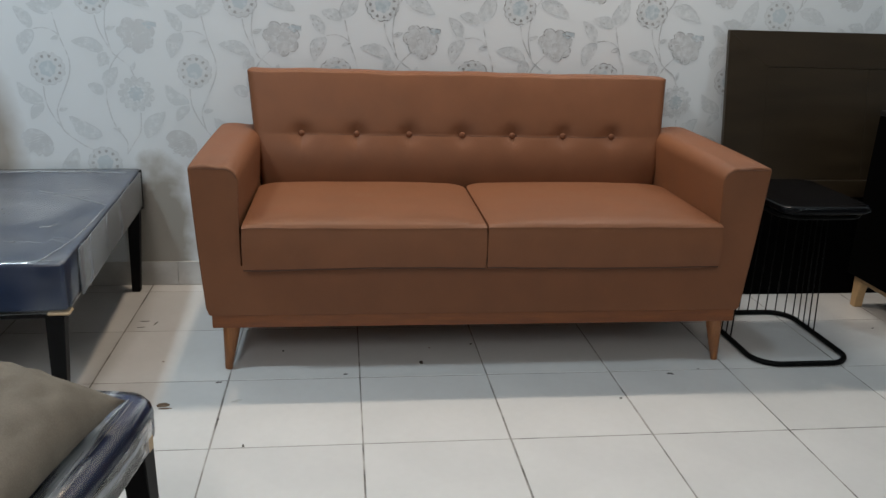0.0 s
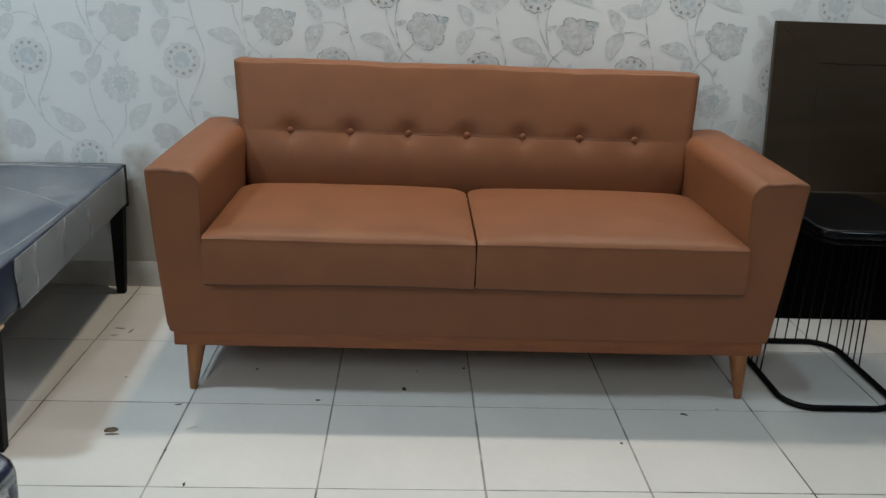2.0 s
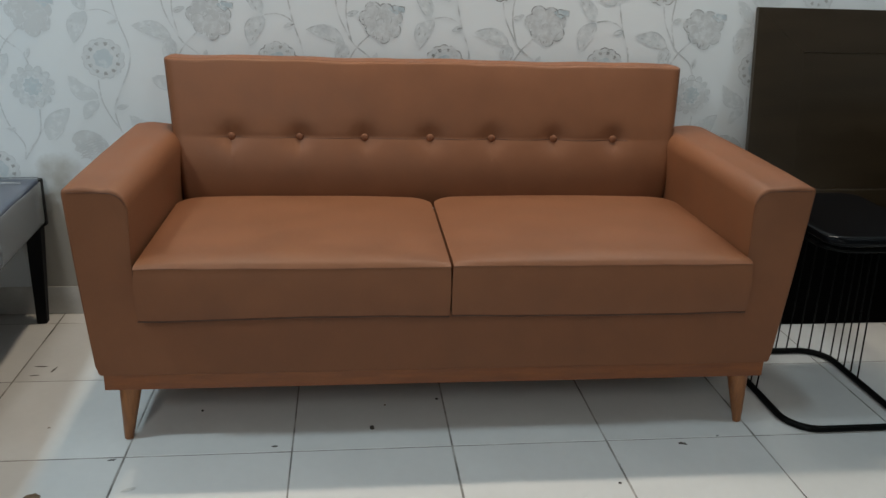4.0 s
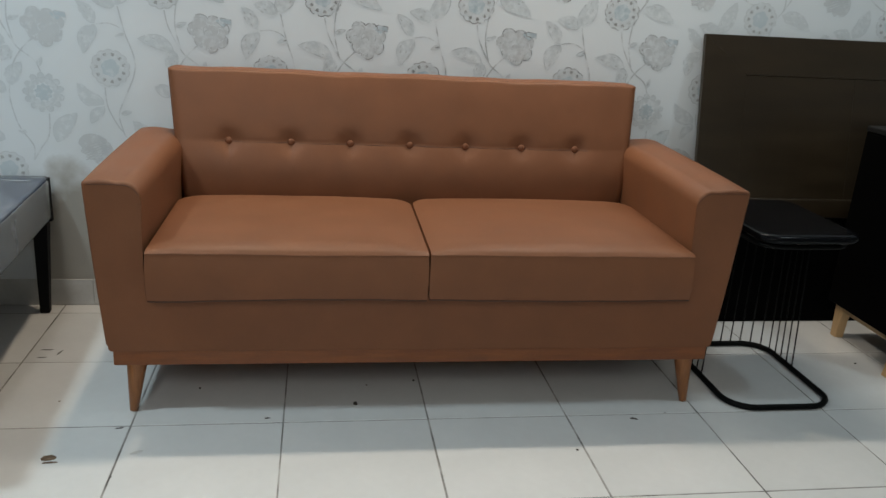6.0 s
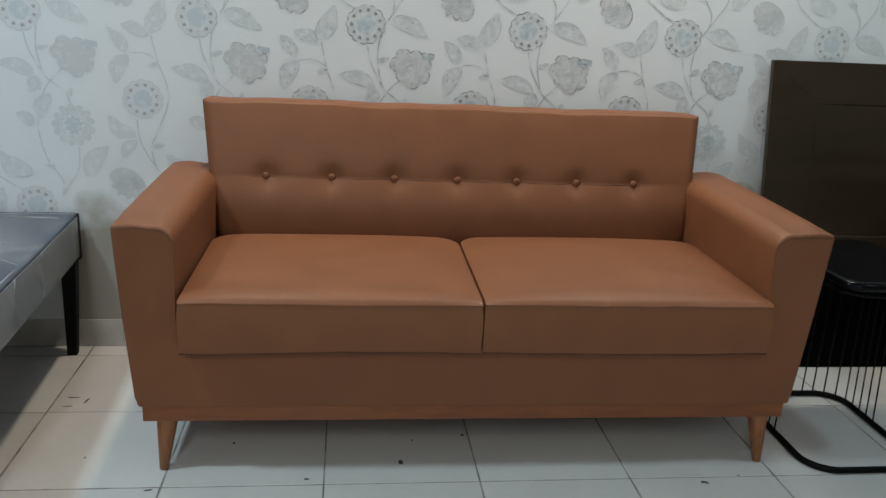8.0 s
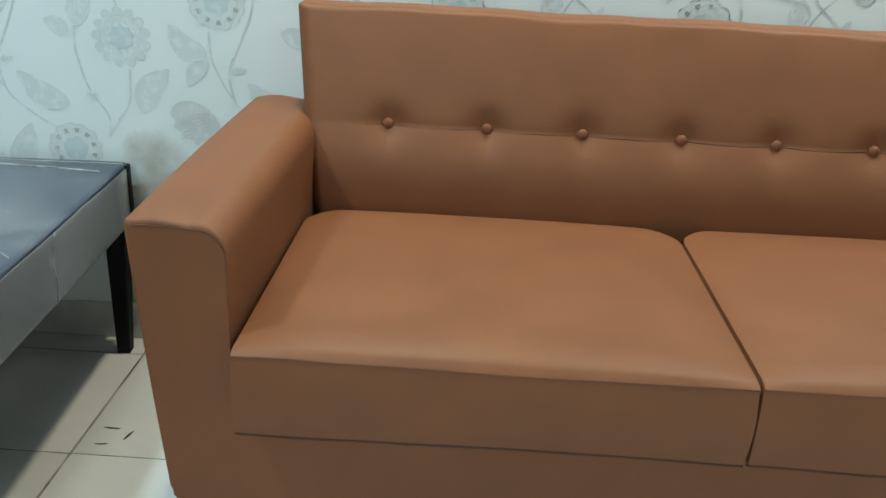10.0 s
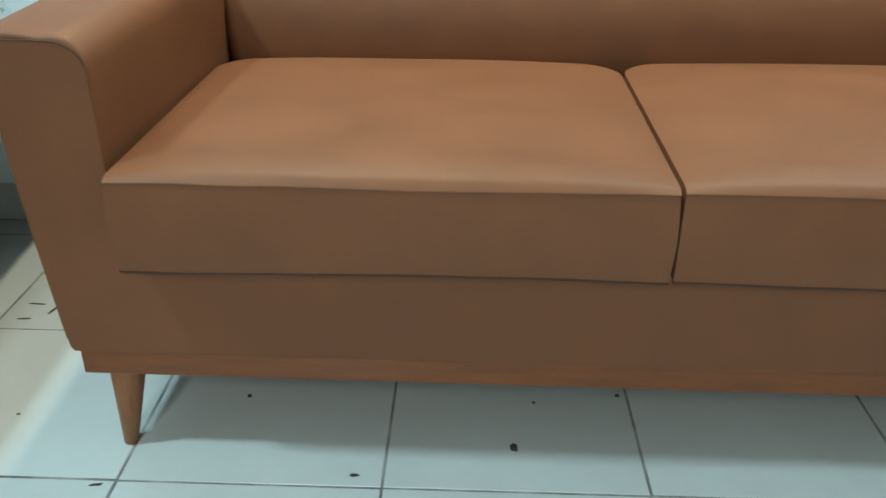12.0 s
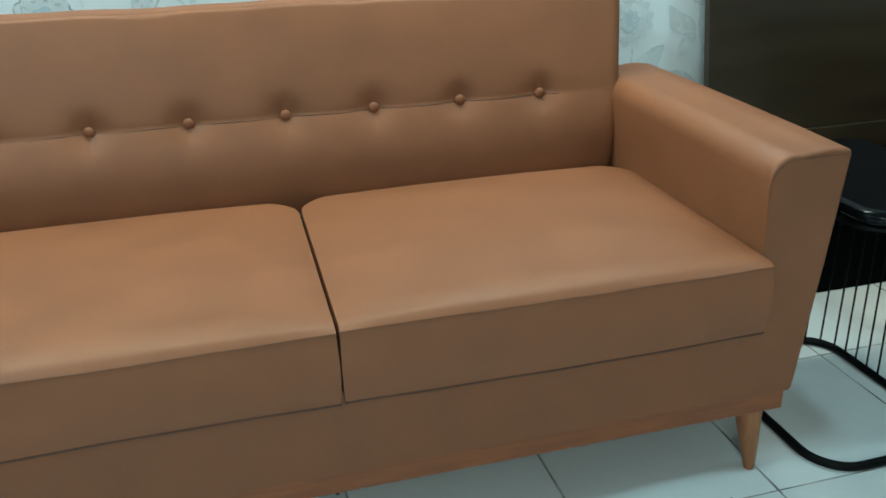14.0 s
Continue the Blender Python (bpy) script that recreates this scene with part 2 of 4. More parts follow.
INK_FILL = ink("grey_wash_ink", (0.545, 0.592, 0.622), 0.9)
INK_BLUE = ink("blue_wash_ink", (0.40, 0.495, 0.55), 0.7)
INK_LINE = ink("grey_line_ink", (0.43, 0.46, 0.48), 0.9, 0.36, 0.62, 38, 0.5)
INK_DARK = ink("dark_line_ink", (0.215, 0.23, 0.24), 0.95, 0.42, 0.60, 42, 0.75)
INK_ROSE = ink("grey_rose_ink", (0.505, 0.53, 0.55), 0.75)
INK_PALE = ink("pale_wash_ink", (0.60, 0.64, 0.67), 0.8)
INK_MARK = ink("dark_mark_ink", (0.27, 0.285, 0.29), 0.85, 0.46, 0.66, 60, 0.3)
INK_EDGE = ink("soft_edge_ink", (0.475, 0.52, 0.55), 0.95, 0.34, 0.60, 30, 0.55)


# ---------------------------------------------------------------- mesh helpers
def part(name, bm, mat, parent=None, label="", smooth=True):
    """Links a bmesh as one mesh object, under a thing or a part."""
    me = bpy.data.meshes.new(name)
    bm.to_mesh(me)
    bm.free()
    for m in mat if isinstance(mat, (list, tuple)) else [mat]:
        me.materials.append(m)
    for p in me.polygons:
        p.use_smooth = smooth and len(p.vertices) <= 4
    ob = new(name, me)
    ob.parent = parent
    if label:
        ob["label"] = label
    return ob


def thing(name, m, label, category, group="", kind=""):
    ob = new(name)
    ob.matrix_world = m
    return tagged(ob, label, category, group, kind)


def soften(bm, width, segments=2, angle=30):
    edges = [e for e in bm.edges if len(e.link_faces) == 2 and e.calc_face_angle() > radians(angle)]
    bmesh.ops.bevel(bm, geom=edges, offset=width, segments=segments, profile=0.5, affect="EDGES", clamp_overlap=True)
    return bm


def box(x0, x1, y0, y1, z0, z1, bevel=0.0, segments=2, bm=None):
    own = bmesh.new()
    bmesh.ops.create_cube(own, size=1, matrix=Matrix.LocRotScale(((x0 + x1) / 2, (y0 + y1) / 2, (z0 + z1) / 2), None, (x1 - x0, y1 - y0, z1 - z0)))
    if bevel:
        soften(own, bevel, segments)
    if bm is None:
        return own
    me = bpy.data.meshes.new("tmp")
    own.to_mesh(me)
    own.free()
    bm.from_mesh(me)
    bpy.data.meshes.remove(me)
    return bm


def loft(rings, closed_ends=True, closed_ring=True):
    """Joins rings of equal length into a skin."""
    bm = bmesh.new()
    vs = [[bm.verts.new(p) for p in ring] for ring in rings]
    n = len(vs[0])
    for a, b in zip(vs, vs[1:]):
        for i in range(n if closed_ring else n - 1):
            j = (i + 1) % n
            bm.faces.new((a[i], a[j], b[j], b[i]))
    if closed_ends:
        bm.faces.new(list(reversed(vs[0])))
        bm.faces.new(vs[-1])
    bmesh.ops.recalc_face_normals(bm, faces=bm.faces)
    return bm


def cone(p0, p1, r0, r1, sides=16, bevel=0.0):
    a, b = Vector(p0), Vector(p1)
    q = (b - a).to_track_quat("Z", "Y")
    rings = []
    for p, r in ((a, r0), (b, r1)):
        rings.append([p + q @ Vector((r * math.cos(2 * math.pi * i / sides), r * math.sin(2 * math.pi * i / sides), 0)) for i in range(sides)])
    bm = loft(rings)
    return soften(bm, bevel, 2, 50) if bevel else bm


def tube(points, r, sides=8, closed=False):
    """A round bar along points."""
    pts = [Vector(p) for p in points]
    n, rings = len(pts), []
    for i, p in enumerate(pts):
        a = pts[(i - 1) % n] if closed or i else pts[0]
        b = pts[(i + 1) % n] if closed or i < n - 1 else pts[-1]
        d = (b - a).normalized()
        side = d.cross(Vector((0, 0, 1)))
        side = side.normalized() if side.length > 1e-3 else Vector((1, 0, 0))
        up = side.cross(d)
        rings.append([p + r * (math.cos(2 * math.pi * k / sides) * side + math.sin(2 * math.pi * k / sides) * up) for k in range(sides)])
    if closed:
        rings.append(rings[0])
        bm = loft(rings, False)
        bmesh.ops.remove_doubles(bm, verts=bm.verts, dist=1e-6)
        return bm
    return loft(rings)


def round_rect(x0, x1, y0, y1, r, z=0.0, n=6):
    pts = []
    for cx, cy, a0 in ((x1 - r, y1 - r, 0), (x0 + r, y1 - r, 90), (x0 + r, y0 + r, 180), (x1 - r, y0 + r, 270)):
        for i in range(n + 1):
            a = radians(a0 + 90 * i / n)
            pts.append((cx + r * math.cos(a), cy + r * math.sin(a), z))
    return pts


def hump(u, p=2.0):
    """1 in the middle, 0 at -1 and 1."""
    return max(0.0, 1 - abs(u) ** p)


# ---------------------------------------------------------------- the room
WALL_Y, X0, X1, Y0, CEIL = 0.880, -5.6, 4.8, -6.4, 2.9

wall_back = tagged(part("wall_north", box(X0 - 0.1, X1 + 0.1, WALL_Y, WALL_Y + 0.12, 0, CEIL), WALLPAPER, smooth=False), "pale grey-blue floral wallpapered wall with a damp stain and a brown patch", "wall", kind="structure")
tagged(part("wall_south", box(X0 - 0.1, X1 + 0.1, Y0 - 0.12, Y0, 0, CEIL), PLASTER, smooth=False), "plain grey-white plastered wall", "wall", kind="structure")
tagged(part("wall_west", box(X0 - 0.12, X0, Y0, WALL_Y, 0, CEIL), PLASTER, smooth=False), "plain grey-white plastered wall", "wall", kind="structure")
tagged(part("wall_east", box(X1, X1 + 0.12, Y0, WALL_Y, 0, CEIL), PLASTER, smooth=False), "plain grey-white plastered wall", "wall", kind="structure")
tagged(part("ceiling", box(X0 - 0.1, X1 + 0.1, Y0 - 0.1, WALL_Y + 0.1, CEIL, CEIL + 0.1), PLASTER, smooth=False), "plain grey-white ceiling", "ceiling", kind="structure")
baseboard = new("baseboard")
tagged(baseboard, "low grey tiled skirting along the papered wall", "baseboard", kind="structure")
SK = 0.40
for i in range(-14, 12):
    part("tile", box(i * SK + 0.10, i * SK + 0.10 + SK - 0.0016, WALL_Y - 0.004, WALL_Y - 0.0005, 0.001, 0.098, 0.0010, 1), SKIRT, baseboard, smooth=False)

# ---------------------------------------------------------------- printed wallpaper pattern
PX, PZ = 0.522, 0.605
pv, pf, pm, pe = [], [], [], []
figure = []


def lay(points, faces, layer, mat):
    base = len(pv)
    pv.extend((x, WALL_Y - 0.0003 - 0.00030 * layer - 0.0000015 * (len(pf) % 180), z) for x, z in points)
    pf.extend(tuple(base + i for i in f) for f in faces)
    pm.extend([mat] * len(faces))
    middle = figure[-1] if figure else (sum(p[0] for p in points) / len(points), sum(p[1] for p in points) / len(points))
    pe.extend([middle] * len(faces))


def fill(pts, layer, mat):
    cx, cz = sum(p[0] for p in pts) / len(pts), sum(p[1] for p in pts) / len(pts)
    n = len(pts)
    lay([*pts, (cx, cz)], [(i, (i + 1) % n, n) for i in range(n)], layer, mat)


def stroke(pts, w, layer, mat, closed=False, taper=0.0):
    n, out, faces = len(pts), [], []
    for i, (x, z) in enumerate(pts):
        a = pts[i - 1] if closed or i else pts[0]
        b = pts[(i + 1) % n] if closed or i < n - 1 else pts[-1]
        dx, dz = b[0] - a[0], b[1] - a[1]
        d = math.hypot(dx, dz) or 1
        ww = w * (1 - taper * i / n) / 2
        out += [(x - dz / d * ww, z + dx / d * ww), (x + dz / d * ww, z - dx / d * ww)]
    for i in range(n if closed else n - 1):
        j = (i + 1) % n
        faces.append((2 * i, 2 * j, 2 * j + 1, 2 * i + 1))
    lay(out, faces, layer, mat)


def smooth_line(pts, k=6):
    ext = [pts[0], *pts, pts[-1]]
    out = []
    for a, b, c, d in zip(ext, ext[1:], ext[2:], ext[3:]):
        for i in range(k):
            t = i / k
            out.append(tuple(0.5 * (2 * b[n] + (c[n] - a[n]) * t + (2 * a[n] - 5 * b[n] + 4 * c[n] - d[n]) * t * t + (3 * b[n] - a[n] - 3 * c[n] + d[n]) * t**3) for n in (0, 1)))
    return [*out, pts[-1]]


def leaf(base, tip, width, bend=0.0, spots=True):
    (bx, bz), (tx, tz) = base, tip
    dx, dz = tx - bx, tz - bz
    length = math.hypot(dx, dz)
    ux, uz = dx / length, dz / length
    left, right, mid = [], [], []
    for i in range(13):
        t = i / 12
        w = width * (math.sin(math.pi * t**0.8) ** 0.8) / 2
        c = bend * math.sin(math.pi * t)
        px, pz = bx + dx * t - uz * c, bz + dz * t + ux * c
        mid.append((px, pz))
        left.append((px - uz * w, pz + ux * w))
        right.append((px + uz * w, pz - ux * w))
    ring = left + right[-2:0:-1]
    fill(ring, 0, 0)
    stroke(ring, 0.0036, 2, 5, True)
    if spots:
        for t, s in ((0.3, 0.25), (0.42, -0.3), (0.52, 0.2), (0.66, -0.15), (0.6, 0.45), (0.75, 0.15)):
            i = int(t * 12)
            px, pz = mid[i][0] - uz * s * width, mid[i][1] + ux * s * width
            stroke([(px - ux * 0.004, pz - uz * 0.004), (px, pz), (px + ux * 0.005, pz + uz * 0.005)], 0.0034, 3, 2)


def medallion(cx, cz, r, phase=0.0):
    ring = []
    for i in range(96):
        a = 2 * math.pi * i / 96
        s = abs(math.sin(6.5 * a + phase)) ** 0.55
        rr = r * (0.90 + 0.11 * s)
        ring.append((cx + rr * math.cos(a), cz + rr * 0.97 * math.sin(a)))
    fill(ring, 0, 6)
    stroke(ring, 0.0030, 2, 3, True)
    inner = [(cx + r * 0.74 * (1 + 0.05 * math.sin(13 * a)) * math.cos(a), cz + r * 0.72 * (1 + 0.05 * math.sin(13 * a)) * math.sin(a)) for a in (2 * math.pi * i / 52 for i in range(52))]
    stroke(inner, 0.0016, 2, 2, True)
    fill([(cx + r * 0.46 * math.cos(a) * (1 + 0.08 * math.sin(7 * a)), cz + r * 0.46 * math.sin(a) * (1 + 0.08 * math.cos(5 * a))) for a in (2 * math.pi * i / 40 for i in range(40))], 1, 1)
    for k in range(11):
        a = 2 * math.pi * k / 11 + 0.28 + phase
        ux, uz = math.cos(a), math.sin(a)
        rr = r * 0.72
        w1, w2 = r * 0.10, r * 0.055
        if k % 3 == 0:
            w1, w2 = w2, w1 * 0.9
        o, q = r * 0.085, r * 0.085
        fill([(cx + ux * (rr + o) - uz * w1, cz + uz * (rr + o) + ux * w1), (cx + ux * (rr + o) + uz * w1, cz + uz * (rr + o) - ux * w1), (cx + ux * (rr - q) + uz * w2, cz + uz * (rr - q) - ux * w2), (cx + ux * (rr - q) - uz * w2, cz + uz * (rr - q) + ux * w2)], 3, 7)


def scallop(cx, cz, rx, rz, a0, a1, lobes, depth, n=40):
    pts = []
    for i in range(n + 1):
        t = i / n
        a = radians(a0 + (a1 - a0) * t)
        s = 1 - depth * (1 - abs(math.sin(math.pi * lobes * t)) ** 0.6)
        pts.append((cx + rx * s * math.cos(a), cz + rz * s * math.sin(a)))
    return pts


def rose(cx, cz, r):
    blob = []
    for i in range(84):
        a = 2 * math.pi * i / 84
        rr = r * (0.76 + 0.25 * abs(math.sin(3.5 * a + 0.5)) ** 0.6) * (1 + 0.09 * math.cos(2 * a + 1.1) + 0.05 * math.sin(3 * a))
        blob.append((cx + rr * math.cos(a), cz + rr * math.sin(a)))
    fill(blob, 0, 4)
    stroke(blob, 0.0030, 2, 3, True)
    ear = [(cx + 0.3 * r, cz + 0.62 * r), (cx + 0.62 * r, cz + 0.78 * r), (cx + 1.12 * r, cz + 0.70 * r), (cx + 1.13 * r, cz + 0.44 * r), (cx + 0.95 * r, cz + 0.48 * r), (cx + 0.72 * r, cz + 0.30 * r)]
    fill(ear, 1, 1)
    stroke(ear, 0.0026, 3, 3, True)
    for px, pz, q, a0, a1, lobes in ((-0.45, 0.35, 0.42, -60, 190, 3), (-0.5, -0.15, 0.36, 60, 300, 2), (0.1, 0.05, 0.40, -20, 200, 2), (0.1, -0.45, 0.45, 170, 400, 3), (0.45, -0.1, 0.38, -120, 90, 3), (-0.05, -0.05, 0.2, 0, 250, 1)):
        stroke(scallop(cx + px * r, cz + pz * r, q * r, q * r, a0, a1, lobes, 0.14, 24), 0.0022, 3, 2)
    for px, pz in ((-0.25, -0.78), (-0.1, -0.86), (0.05, -0.8), (-0.9, 0.1)):
        stroke([(cx + px * r, cz + pz * r - 0.004), (cx + px * r + 0.002, cz + pz * r + 0.005)], 0.004, 3, 3)


def daisy(cx, cz, r):
    for k in range(13):
        a = 2 * math.pi * k / 13 + 0.2
        ux, uz = math.cos(a), math.sin(a)
        w = r * 0.18
        pet = []
        for i in range(12):
            t = 2 * math.pi * i / 12
            pl, ps = 0.72 + 0.28 * math.cos(t), math.sin(t)
            pet.append((cx + ux * r * pl - uz * w * ps, cz + uz * r * pl + ux * w * ps))
        fill(pet, 0 if k % 2 else 1, 0)
        stroke([p for i, p in enumerate(pet) if i in (9, 10, 11, 0, 1, 2, 3)][3:] + pet[:4], 0.002, 2, 2)
    fill([(cx + r * 0.40 * math.cos(a) * (1 + 0.12 * math.sin(9 * a)), cz + r * 0.40 * math.sin(a) * (1 + 0.12 * math.sin(9 * a))) for a in (2 * math.pi * i / 45 for i in range(45))], 2, 1)
    for k in range(9):
        a = 2 * math.pi * k / 9
        stroke([(cx + r * 0.2 * math.cos(a), cz + r * 0.2 * math.sin(a)), (cx + r * 0.36 * math.cos(a + 0.2), cz + r * 0.36 * math.sin(a + 0.2))], 0.002, 3, 2)


def tulip(cx, cz, r):
    ring = []
    for i in range(72):
        a = 2 * math.pi * i / 72
        jag = 0.0
        if 165 < math.degrees(a) < 285:
            jag = 0.20 * abs(math.sin(a * 5.5))
        ring.append((cx + r * (1.0 - jag) * math.cos(a + 0.15), cz + r * (0.93 - jag) * math.sin(a - 0.1)))
    fill(ring, 0, 4)
    stroke(ring, 0.003, 2, 3, True)
    for k in range(6):
        s = -0.55 + 0.22 * k
        stroke(smooth_line([(cx + r * (0.75 + 0.1 * s), cz + r * (0.55 - 0.5 * s - 0.3)), (cx + r * 0.1, cz + r * (0.25 - 0.75 * (s + 0.3))), (cx - r * 0.62, cz - r * (0.1 + 0.75 * (s + 0.2)))], 5), 0.0024, 3, 2)


def vine(pts, w=0.0045):
    stroke(smooth_line(pts), w, 1, 2)


def whole(draw, cx, cz, *shape):
    """Draws a flower whose pieces belong together."""
    figure.append((cx, cz))
    draw(cx, cz, *shape)
    figure.pop()


def whole_leaf(base, tip, *shape, **more):
    figure.append(((base[0] + tip[0]) / 2, (base[1] + tip[1]) / 2))
    leaf(base, tip, *shape, **more)
    figure.pop()


def repeat():
    """One repeat of the print."""
    whole(medallion, -0.298, 1.098, 0.062)
    whole(medallion, -0.472, 0.841, 0.062, 0.5)
    whole(rose, -0.150, 0.968, 0.064)
    whole(daisy, -0.166, 0.754, 0.066)
    whole(tulip, -0.535, 1.172, 0.056)
    # stems from the flowers to their crossing
    vine([(-0.292, 1.034), (-0.280, 0.980), (-0.243, 0.908), (-0.222, 0.886), (-0.187, 0.858), (-0.170, 0.822)])
    vine([(-0.215, 1.131), (-0.245, 1.085), (-0.257, 1.030), (-0.258, 0.975), (-0.243, 0.908)])
    vine([(-0.178, 0.935), (-0.225, 0.890), (-0.255, 0.840), (-0.262, 0.800)])
    vine([(-0.154, 0.684), (-0.160, 0.614), (-0.190, 0.565), (-0.215, 0.526)])
    vine([(-0.215, 0.526), (-0.212, 0.574), (-0.252, 0.640), (-0.272, 0.724), (-0.270, 0.775)])
    vine([(-0.438, 1.040), (-0.420, 0.957), (-0.395, 0.880), (-0.398, 0.820), (-0.430, 0.745), (-0.452, 0.690), (-0.445, 0.640), (-0.429, 0.607), (-0.370, 0.560), (-0.330, 0.540)])
    vine([(-0.493, 0.776), (-0.488, 0.714), (-0.462, 0.655), (-0.440, 0.625)])
    vine([(-0.507, 0.981), (-0.470, 0.985), (-0.435, 0.972), (-0.416, 0.950)], 0.0035)
    # leaves
    whole_leaf((-0.514, 0.984), (-0.568, 1.057), 0.040, -0.006)
    whole_leaf((-0.512, 0.978), (-0.554, 0.887), 0.050, -0.012)
    whole_leaf((-0.452, 1.045), (-0.396, 1.153), 0.056, -0.008)
    whole_leaf((-0.448, 1.040), (-0.526, 1.067), 0.042, -0.006)
    whole_leaf((-0.268, 0.908), (-0.380, 0.940), 0.044, -0.010)
    whole_leaf((-0.268, 0.905), (-0.290, 0.850), 0.044, 0.006)
    whole_leaf((-0.216, 1.119), (-0.100, 1.068), 0.050, 0.008)
    whole_leaf((-0.272, 0.775), (-0.228, 0.850), 0.048, 0.006, spots=False)
    whole_leaf((-0.280, 0.755), (-0.335, 0.785), 0.040, -0.004, spots=False)
    whole_leaf((-0.500, 0.720), (-0.583, 0.790), 0.050, 0.014, spots=False)
    whole_leaf((-0.500, 0.712), (-0.545, 0.655), 0.036, -0.006, spots=False)
    whole_leaf((-0.300, 0.595), (-0.412, 0.668), 0.056, 0.014, spots=False)
    whole_leaf((-0.137, 0.590), (-0.066, 0.688), 0.058, 0.010, spots=False)
    # small sprigs
    for x, z, dx, dz in ((-0.256, 0.985, 0.034, 0.012), (-0.418, 0.955, -0.032, -0.010), (-0.445, 0.690, 0.034, 0.008), (-0.176, 0.840, 0.012, 0.032), (-0.232, 0.620, -0.030, 0.004)):
        whole_leaf((x, z), (x + dx, z + dz), 0.014, 0.0, spots=False)
        stroke([(x, z), (x + dx * 0.5, z + dz * 0.5)], 0.003, 3, 3)


repeat()
cell_v, cell_f, cell_m, cell_e = list(pv), list(pf), list(pm), list(pe)
pv, pf, pm = [], [], []
for ix in range(-4, 6):
    for iz in range(-1, 2):
        base = len(pv)
        pv.extend((x + ix * PX, y, z + iz * PZ) for x, y, z in cell_v)
        for f, m, (ex, ez) in zip(cell_f, cell_m, cell_e):
            ex, ez = ex + ix * PX, ez + iz * PZ
            # the paper has lost its print low beside the couch, where the wall is damp, and on the brown patch
            if min(pv[base + i][2] for i in f) > 0.102 and ex > -1.63 and not (ex < -0.86 and ez < (0.51 if ex > -1.30 else 0.44)):
                pf.append(tuple(base + i for i in f))
                pm.append(m)
me = bpy.data.meshes.new("wallpaper_print")
me.from_pydata(pv, [], pf)
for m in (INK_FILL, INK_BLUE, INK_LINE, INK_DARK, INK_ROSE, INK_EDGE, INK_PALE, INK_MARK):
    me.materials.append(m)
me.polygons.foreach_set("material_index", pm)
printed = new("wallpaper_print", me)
printed.parent = wall_back
printed["label"] = "grey-blue printed flowers, leaves and vines"
printed["kind"] = "stuff"


# ---------------------------------------------------------------- the couch
sofa = thing("sofa", pose(-0.012, 0, 0, 0, 0, -0.35), "tan leatherette two-seat sofa with buttoned back and tapered wooden legs", "sofa")


def arm(side):
    """An armrest: slanting outer face, flat top that rolls over to the inner face."""
    rings = []
    for y, grow in ((0.0620, -0.0075), (0.0625, -0.0055), (0.0640, -0.003), (0.0665, -0.001), (0.070, 0.0), (0.2, 0.0015), (0.4, 0.002), (0.6, 0.0015), (0.78, 0.0), (0.798, -0.003), (0.803, -0.010)):
        t = (y - 0.06) / 0.74
        top = (0.650 if side < 0 else 0.656) + 0.012 * t + grow
        outer_top, outer_bot = (0.886 if side < 0 else 0.898) + grow, 0.855 + grow
        inner = 0.742 - 0.012 * t
        prof = [(outer_bot - 0.025, 0.185), (outer_bot - 0.008, 0.190), (outer_bot, 0.206)]
        for k in range(1, 6):
            s = k / 6
            prof.append((outer_bot + (outer_top - outer_bot) * s + 0.002 * math.sin(math.pi * s), 0.206 + (top - 0.012 - 0.206) * s))
        prof += [(outer_top, top - 0.010), (outer_top - 0.002, top - 0.003), (outer_top - 0.009, top)]
        for k in range(1, 5):
            s = k / 5
            prof.append((outer_top - 0.009 - (0.070) * s, top + 0.004 * math.sin(math.pi * s)))
        r = 0.045
        cx, cz = inner + r, top - r
        for k in range(0, 8):
            a = radians(70 + 110 * k / 7 * 0.95 + 5)
            prof.append((cx + r * math.cos(a), cz + r * math.sin(a)))
        for k in range(1, 6):
            prof.append((inner + 0.004 * math.sin(math.pi * k / 5), cz - (cz - 0.30) * k / 5))
        prof += [(inner, 0.185)]
        rings.append([(side * x, y, z) for x, z in prof])
    bm = loft(rings)
    for f in bm.faces:
        f.smooth = len(f.verts) == 4
    return bm


for side, out, up in ((-1, 0.0, 0.0), (1, 0.012, 0.006)):
    a = part("armrest", arm(side), LEATHER, sofa)
    # a stitched line round the front panel
    line = []
    for k in range(0, 13):
        an = radians(88 + 70 * k / 12)
        line.append((side * (0.742 + 0.045 + 0.0425 * math.cos(an)), 0.0606, 0.6425 + up - 0.045 + 0.0445 * math.sin(an)))
    line = [(side * (0.872 + out), 0.0606, 0.6425 + up)] + [(side * (0.872 + out - (0.015 + out / 5) * k), 0.0606, 0.6430 + up) for k in range(1, 5)] + line
    part("seam", tube(line, 0.0009, 6), SEAM_SHADE, a)


def front_rail():
    """The padded front below the cushions."""
    rings = []
    for i in range(61):
        u = i / 60
        x = -0.7418 + 1.4836 * u
        prof = [(0.20, 0.185)] + [(0.0622, 0.185 + 0.153 * k / 8) for k in range(9)] + [(0.070, 0.345), (0.20, 0.345)]
        rings.append([(x, y, z) for y, z in prof])
    return loft(rings)


part("front_rail", front_rail(), LEATHER, sofa)


